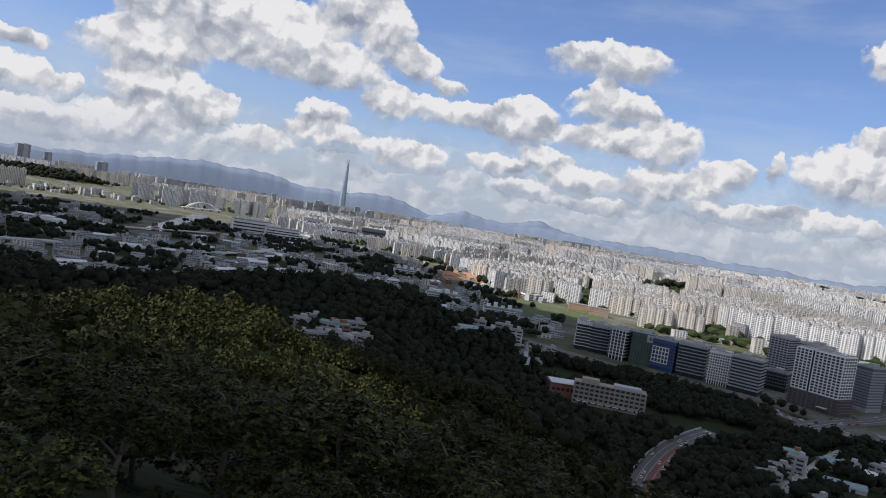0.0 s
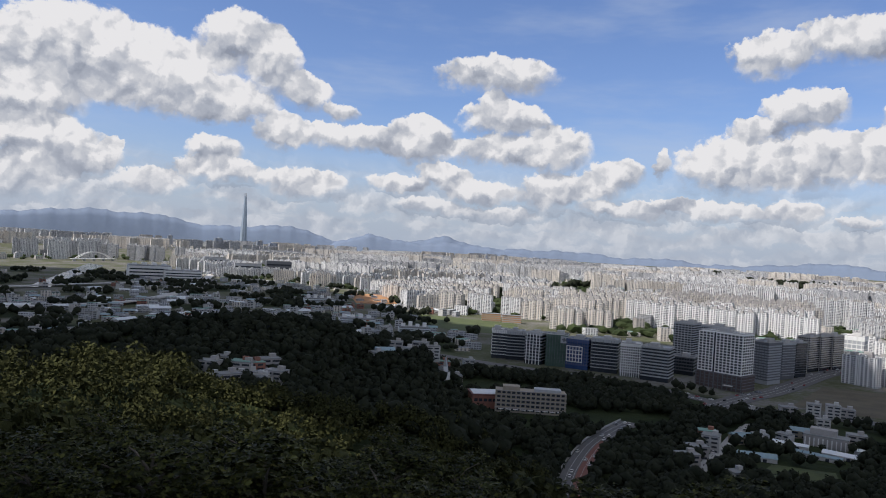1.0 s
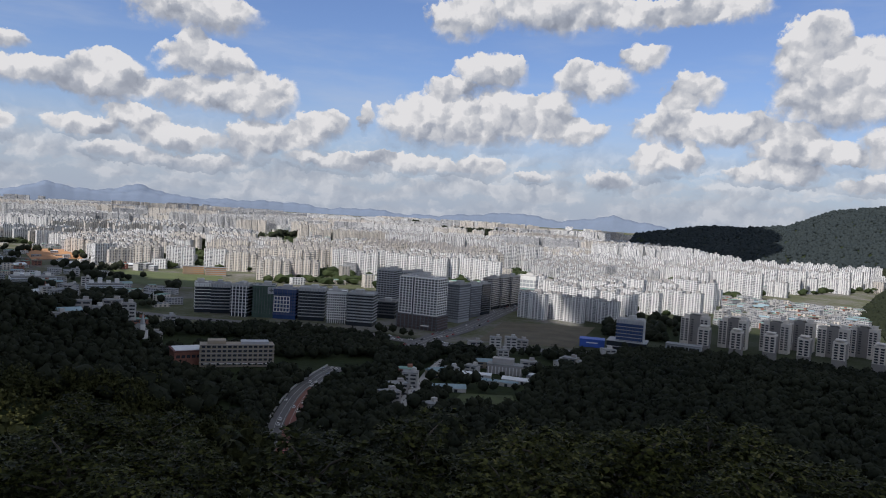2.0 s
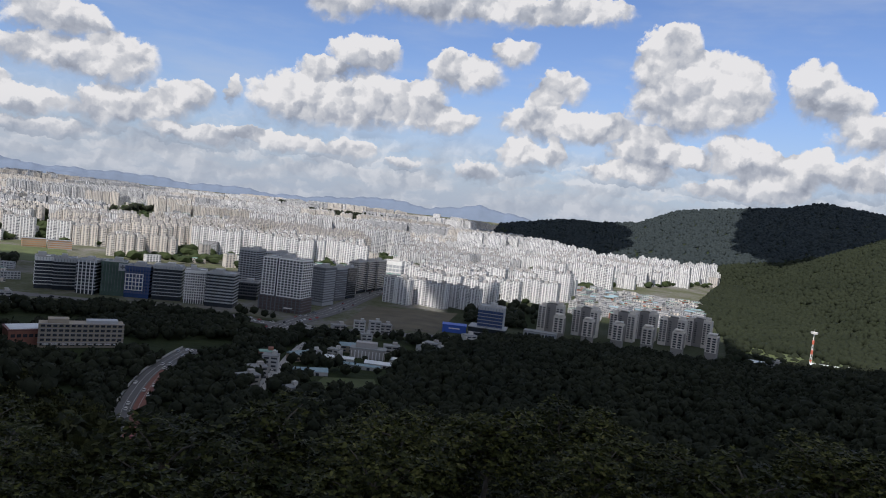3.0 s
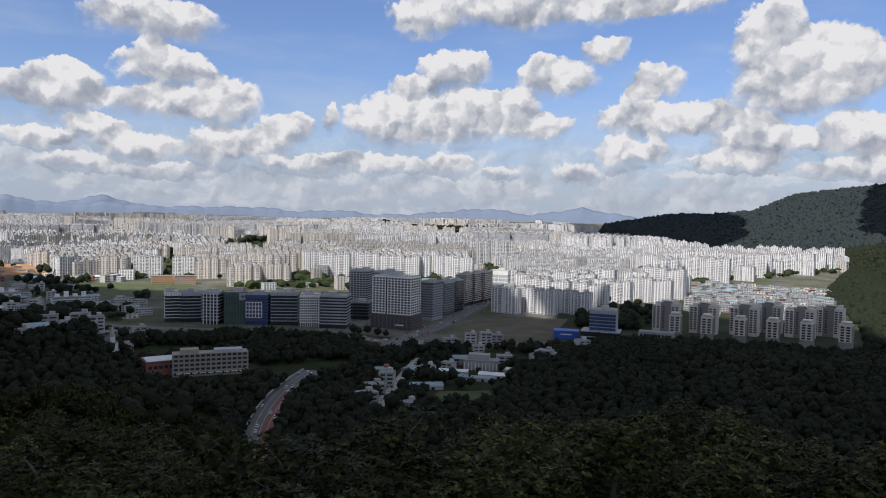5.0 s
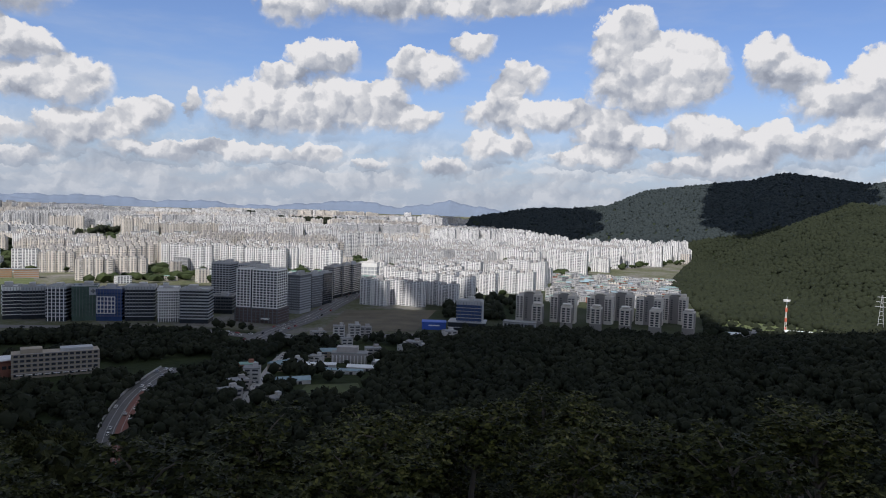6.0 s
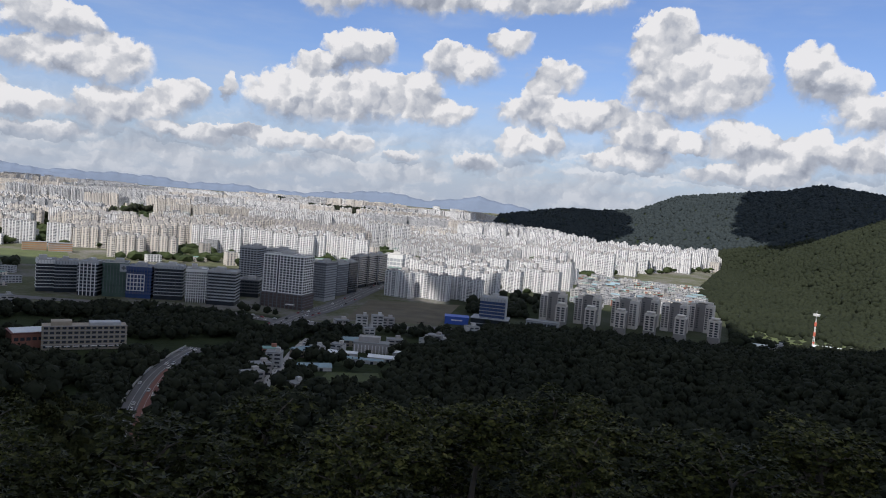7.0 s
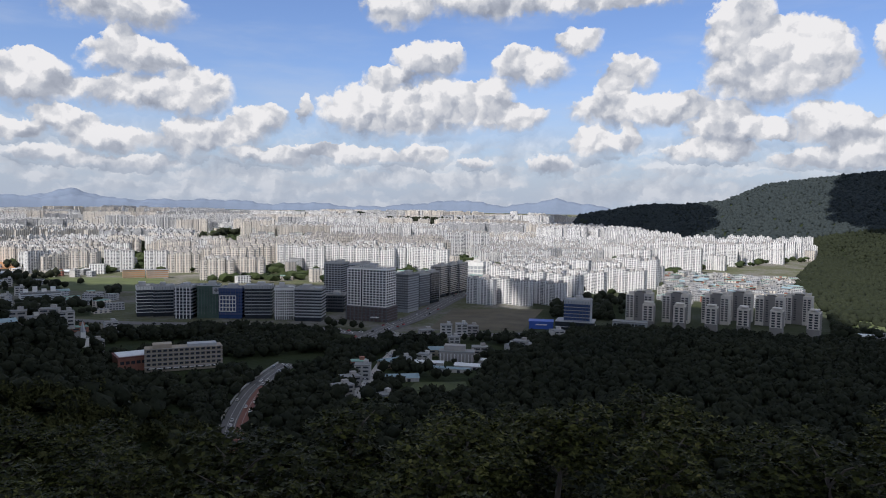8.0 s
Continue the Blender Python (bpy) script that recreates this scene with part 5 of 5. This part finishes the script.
def leafy_wood(name, az_lo, az_hi, d_lo, d_hi, spacing, radius, sprigs, size, label, seed, mat=None):
    """Crowns of many small leaf sprays, for the hillside close by."""
    rng, az, d, z = scatter(az_lo, az_hi, d_lo, d_hi, spacing, seed)
    r = rng.uniform(0.6, 1.35, len(d)) * radius
    h = r * rng.uniform(1.0, 1.6, len(d)) + 1
    n = len(d) * sprigs
    rep = lambda q: np.repeat(q, sprigs)
    u = rng.normal(size=(n, 3))
    u /= np.linalg.norm(u, axis=1)[:, None]
    u[:, 2] = np.abs(u[:, 2]) * 1.1 - 0.25
    lob = 1 + 0.25 * np.sin(rep(rng.uniform(0, 6, len(d))) + np.arctan2(u[:, 1], u[:, 0]) * 3) * np.cos(u[:, 2] * 4)
    rr = rep(r) * rng.uniform(0.72, 1.0, n) * lob
    c = np.stack([rep(d * np.sin(np.radians(az))) + u[:, 0] * rr, rep(d * np.cos(np.radians(az))) + u[:, 1] * rr, rep(z + h) + u[:, 2] * rr], -1)
    a = rng.normal(size=(n, 3))
    nrm = u + 0.7 * a
    nrm /= np.linalg.norm(nrm, axis=1)[:, None]
    t1 = np.cross(nrm, rng.normal(size=(n, 3)))
    t1 /= np.linalg.norm(t1, axis=1)[:, None]
    t2 = np.cross(nrm, t1)
    s = (rng.uniform(0.6, 1.3, n) * size)[:, None]
    v = np.stack([c - t1 * s, c + t2 * s * 0.6, c + t1 * s, c - t2 * s * 0.6], 1).reshape(-1, 3)
    f = np.arange(n * 4).reshape(-1, 4)
    return tagged(sheet(name, v, f, mat or M_SPRIG), label, "woodland", kind="stuff")


leafy_wood("spur_wood", -72, -12, 70, 330, 4.4, 3.2, 84, 0.6, "mixed green broadleaf wood on the near spur", 1)
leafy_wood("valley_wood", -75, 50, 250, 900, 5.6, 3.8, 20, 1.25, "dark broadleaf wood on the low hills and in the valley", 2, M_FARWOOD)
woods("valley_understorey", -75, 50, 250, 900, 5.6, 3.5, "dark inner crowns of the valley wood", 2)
woods("plain_trees", -66, 16, 880, 2300, 15.0, 5.0, "dark groves between the houses of the plain", 6)
woods("mountain_wood", 22, 50, 850, 2400, 6.4, 5.0, "green wooded mountain slope", 3, 1, M_MOUNT, 1.0)
woods("far_mountain_wood", 9, 50, 2400, 3700, 8.6, 6.8, "hazy distant wooded mountain flank", 4, 1, M_HAZY_MOUNT, 1.1)
woods("west_wood", -75, -54, 3800, 4600, 16.0, 9.0, "dark wooded hill among the far suburbs", 5)
woods("city_hill_wood", -26, 5, 1900, 5200, 15.0, 9.0, "dark wooded hills within the far city", 7)

# ---- young oaks before the stand ----
M_LEAF, g, b = material("oak_leaf")
isl = g.add("ShaderNodeNewGeometry").outputs["Random Per Island"]
rnd = g.add("ShaderNodeObjectInfo").outputs["Random"]
f = g.math("ADD", g.math("MULTIPLY", isl, 0.75), g.math("MULTIPLY", rnd, 0.25))
M_LEAF.node_tree.links.new(g.ramp(f, [(0.0, (0.007, 0.010, 0.003)), (0.55, (0.028, 0.033, 0.008)), (0.88, (0.085, 0.090, 0.022)), (1.0, (0.17, 0.155, 0.055))]), b.inputs["Base Color"])
b.inputs["Roughness"].default_value = 0.5
b.inputs["Specular IOR Level"].default_value = 0.10
M_BARK = plain("grey_bark", (0.13, 0.11, 0.09), 0.9, spread=0.3, scale=6.0)


def tube(bm, p0, p1, r0, r1, seg=6):
    ax = (p1 - p0).normalized()
    a = ax.orthogonal().normalized()
    c = ax.cross(a)
    rings = [[bm.verts.new(p + (a * math.cos(t) + c * math.sin(t)) * r) for t in [k * 2 * math.pi / seg for k in range(seg)]] for p, r in ((p0, r0), (p1, r1))]
    for k in range(seg):
        bm.faces.new((rings[0][k], rings[0][(k + 1) % seg], rings[1][(k + 1) % seg], rings[1][k]))


def young_oak(seed, high, wide, tufts, leaf):
    """Trunk, limbs and tufts of leaves at the twig ends; the top is at z = 0."""
    rng = np.random.RandomState(seed)
    th = thing("young_oak", (0, 0, 0), 0, "young green oak with leaf tufts on the hilltop edge", "tree", "young oaks on the hilltop")
    bm = bmesh.new()
    top = Vector((rng.uniform(-0.2, 0.2), rng.uniform(-0.2, 0.2), -0.5))
    mid = Vector((rng.uniform(-0.15, 0.15), rng.uniform(-0.15, 0.15), -high * 0.55))
    foot = Vector((0, 0, -high - 0.6))
    tube(bm, foot, mid, 0.07, 0.05)
    tube(bm, mid, top, 0.05, 0.015)
    me = bpy.data.meshes.new("trunk")
    bm.to_mesh(me)
    bm.free()
    part("trunk", me, M_BARK, th)
    tips = []
    for k in range(13):
        t = rng.uniform(0.05, 0.95)
        base = mid.lerp(top, t) if t > 0.2 else foot.lerp(mid, 0.75)
        ang = k * 2.4 + rng.uniform(-0.4, 0.4)
        reach = wide * rng.uniform(0.55, 1.0) * (1.05 - 0.5 * t)
        end = base + Vector((math.cos(ang) * reach, math.sin(ang) * reach, rng.uniform(0.15, 0.7)))
        end.z = min(end.z, -0.1)
        bm = bmesh.new()
        tube(bm, base, base.lerp(end, 0.5) + Vector((0, 0, 0.08)), 0.028, 0.018, 5)
        tube(bm, base.lerp(end, 0.5) + Vector((0, 0, 0.08)), end, 0.018, 0.006, 5)
        me = bpy.data.meshes.new("limb")
        bm.to_mesh(me)
        bm.free()
        part("limb", me, M_BARK, th)
        tips.append((base, end))
    tips.append((mid, top))
    # leaves sit on the shells of a dozen lobes round the limb ends, so that the inside stays dark
    lobes = [(np.array(base.lerp(end, 0.85)), wide * rng.uniform(0.30, 0.46)) for base, end in tips]
    v, faces = [], []
    for k in range(tufts):
        mid_l, rad = lobes[rng.randint(len(lobes))]
        u = rng.normal(size=3)
        u /= np.linalg.norm(u)
        u[2] = abs(u[2]) * 1.15 - 0.45
        c = mid_l + u * rad * rng.uniform(0.70, 1.05)
        c[2] = min(c[2], rng.uniform(0.0, 0.12))
        up = u * 0.8 + np.array((rng.normal() * 0.35, rng.normal() * 0.35, 0.75))
        up /= np.linalg.norm(up)
        for j in range(7):
            ang = j * 0.9 + rng.uniform(-0.3, 0.3)
            side = np.array((math.cos(ang), math.sin(ang), 0.0))
            along = side * rng.uniform(0.7, 1.0) + up * rng.uniform(-0.25, 0.75)
            along /= np.linalg.norm(along)
            across = np.cross(along, up)
            across /= np.linalg.norm(across) + 1e-6
            L = leaf * rng.uniform(0.7, 1.25)
            w = L * 0.24
            droop = np.array((0, 0, -0.12 * L))
            i0 = len(v)
            v += [c, c + along * L * 0.4 + across * w, c + along * L * 0.75 + across * w * 0.8 + droop * 0.5, c + along * L + droop,
                  c + along * L * 0.75 - across * w * 0.8 + droop * 0.5, c + along * L * 0.4 - across * w]
            faces += [(i0, i0 + 1, i0 + 2, i0 + 3), (i0, i0 + 3, i0 + 4, i0 + 5)]
    ob = sheet("crown", v, faces, M_LEAF)
    ob.parent = th
    return th


OAKS = [young_oak(3, 3.2, 1.05, 720, 0.092), young_oak(8, 2.8, 0.85, 600, 0.085), young_oak(13, 3.6, 1.2, 800, 0.098), young_oak(21, 2.6, 0.95, 660, 0.080)]
CROWN_LINE = [(-82, -11.0), (-64.6, -11.0), (-61.4, -12.4), (-55.4, -12.5), (-48, -13.0), (-43, -14.6), (-38, -15.3), (-29, -15.3), (-26, -15.2), (-22, -16.8),
              (-20.7, -18.6), (-17.6, -20.3), (-15.8, -20.0), (-14.3, -17.2), (-9.3, -16.3), (-3.6, -16.2), (1.6, -15.6), (6, -14.7), (12, -14.1), (18, -13.9), (22, -14.2), (30, -13.0), (42.5, -10.6), (50, -10)]
rng = random.Random(9)
first = set()
for d0, lower, gap in ((6.6, 6.5, 2.3), (8.6, 3.4, 2.0), (10.6, 1.0, 1.7), (13.0, 0.0, 1.9), (16.5, 0.2, 2.4), (22.0, 0.9, 3.0)):
    az = -82.0
    while az < 50:
        az += math.degrees(gap / d0) * rng.uniform(0.75, 1.25)
        d = d0 * rng.uniform(0.93, 1.07)
        el = np.interp(az, [p[0] for p in CROWN_LINE], [p[1] for p in CROWN_LINE]) - lower + rng.choice((0.9, 0.3, -0.4, -1.3, -2.2)) + rng.uniform(-0.4, 0.4)
        k = rng.randrange(4)
        size = (0.8 if d0 < 9 else 1.0 if d0 < 14 else 1.35) * rng.uniform(0.85, 1.15)
        at = way(az) * d
        m = Matrix.LocRotScale((at.x, at.y, EYE_Z + d * math.tan(radians(el))), Euler((0, 0, rng.uniform(0, 6.28))), (size, size, size))
        if k in first:
            copy_thing(OAKS[k], m).matrix_basis = m
        else:
            first.add(k)
            OAKS[k].matrix_basis = m

# ---- clouds overhead, whose shade lies on hill and valley ----
M_CLOUD, g, b = material("cloud_white")
M_CLOUD.node_tree.nodes.remove(b)
tr = g.add("ShaderNodeBsdfTranslucent", ((0.85, 0.87, 0.9, 1.0),))
df = g.add("ShaderNodeBsdfDiffuse", ((0.85, 0.87, 0.9, 1.0),))
mx = g.add("ShaderNodeMixShader", (0.10, df.outputs[0], tr.outputs[0]))
M_CLOUD.node_tree.links.new(mx.outputs[0], M_CLOUD.node_tree.nodes["Material Output"].inputs[0])
CLOUD_Z = 1300.0
SHIFT = way(SUN_AZ) * (CLOUD_Z / math.tan(radians(SUN_EL)))


# groves between the apartment blocks
def city_trees():
    rng = np.random.RandomState(12)
    n = 9000
    az, d = rng.uniform(-66, 27, n), 1130 * (4.5 / 1.13) ** rng.rand(n)
    ok = np.array([in_city(a, q) for a, q in zip(az, d)])
    az, d = az[ok], d[ok]
    z, _ = lie(az, d)
    r = rng.uniform(3.5, 7.5, len(d))
    iv, jf = ico(1)
    lump = 1 + rng.uniform(-0.3, 0.3, (len(d), len(iv)))
    x = (d * np.sin(np.radians(az)))[:, None] + iv[None, :, 0] * lump * r[:, None] * 1.6
    y = (d * np.cos(np.radians(az)))[:, None] + iv[None, :, 1] * lump * r[:, None]
    h = (z + r)[:, None] + iv[None, :, 2] * lump * r[:, None]
    s = drawn_in(d)[:, None]
    v = np.stack([x * s, y * s, EYE_Z - (EYE_Z - h) * s], -1).reshape(-1, 3)
    f = (jf[None] + (np.arange(len(d)) * len(iv))[:, None, None]).reshape(-1, 3)
    tagged(sheet("street_trees", v, f, M_FOREST), "dark street trees and groves between apartment blocks", "trees", kind="stuff")


city_trees()


def overhead_cloud(name, outline, label, puff, seed):
    """A cumulus sheet of many puffs; outline: (azimuth, distance) of the edge of its shade."""
    rng = np.random.RandomState(seed)
    poly = [(d * math.sin(radians(a)), d * math.cos(radians(a))) for a, d in outline]
    xs, ys = [p[0] for p in poly], [p[1] for p in poly]

    def inside(x, y):
        hit, j = False, len(poly) - 1
        for i in range(len(poly)):
            (x1, y1), (x2, y2) = poly[i], poly[j]
            if (y1 > y) != (y2 > y) and x < (x2 - x1) * (y - y1) / (y2 - y1) + x1:
                hit = not hit
            j = i
        return hit

    iv, jf = ico(2)
    v, f = [], []
    step = puff * 0.75
    y = min(ys)
    while y < max(ys):
        x = min(xs)
        while x < max(xs):
            px, py = x + rng.uniform(-0.3, 0.3) * step, y + rng.uniform(-0.3, 0.3) * step
            gap = 999.0
            for k in range(9):
                t = k / 8
                ga, gd = radians(-58 + 20 * t), 195 + 45 * t
                gap = min(gap, math.hypot(px - gd * math.sin(ga), py - gd * math.cos(ga)))
            if inside(px, py) and gap > puff + 52:
                r = puff * rng.uniform(0.75, 1.15)
                lump = 1 + rng.uniform(-0.12, 0.12, (len(iv), 1))
                q = iv * lump * r * (1, 1, 0.45) + (px + SHIFT.x, py + SHIFT.y, CLOUD_Z + rng.uniform(0, 0.3) * r)
                f.append(jf + len(v) * len(iv))
                v.append(q)
            x += step
        y += step
    ob = sheet(name, np.concatenate(v), np.concatenate(f), M_CLOUD, smooth=True)
    return tagged(ob, label, "cloud", kind="structure")


overhead_cloud("backdrop_cloud", [(-75, 2500), (-60, 2450), (-48, 2300), (-40, 2000), (-35, 1650), (-31, 1330), (-26, 1190), (-20, 1150), (-10, 1140), (0, 1140), (2.3, 1120),
                                 (2.6, 895), (8.2, 905), (9.2, 1010), (12, 1030), (16, 1000), (22, 985), (26, 960), (28.5, 900), (30, 830), (38, 790), (45, 720), (70, 600), (120, 500), (180, 700), (-140, 900), (-100, 1800)],
               "broad white cumulus over the hilltop, shading the valley", 75, 1)
overhead_cloud("backdrop_cloud", [(29, 2750), (31, 2450), (36, 2400), (38, 2800), (38, 3600), (30, 3600)], "white cumulus shading the mountain's crest", 70, 2)
overhead_cloud("backdrop_cloud", [(9, 4200), (10, 3000), (14, 2900), (19, 2900), (20, 3300), (14, 4300)], "white cumulus shading the mountain's foot", 90, 3)
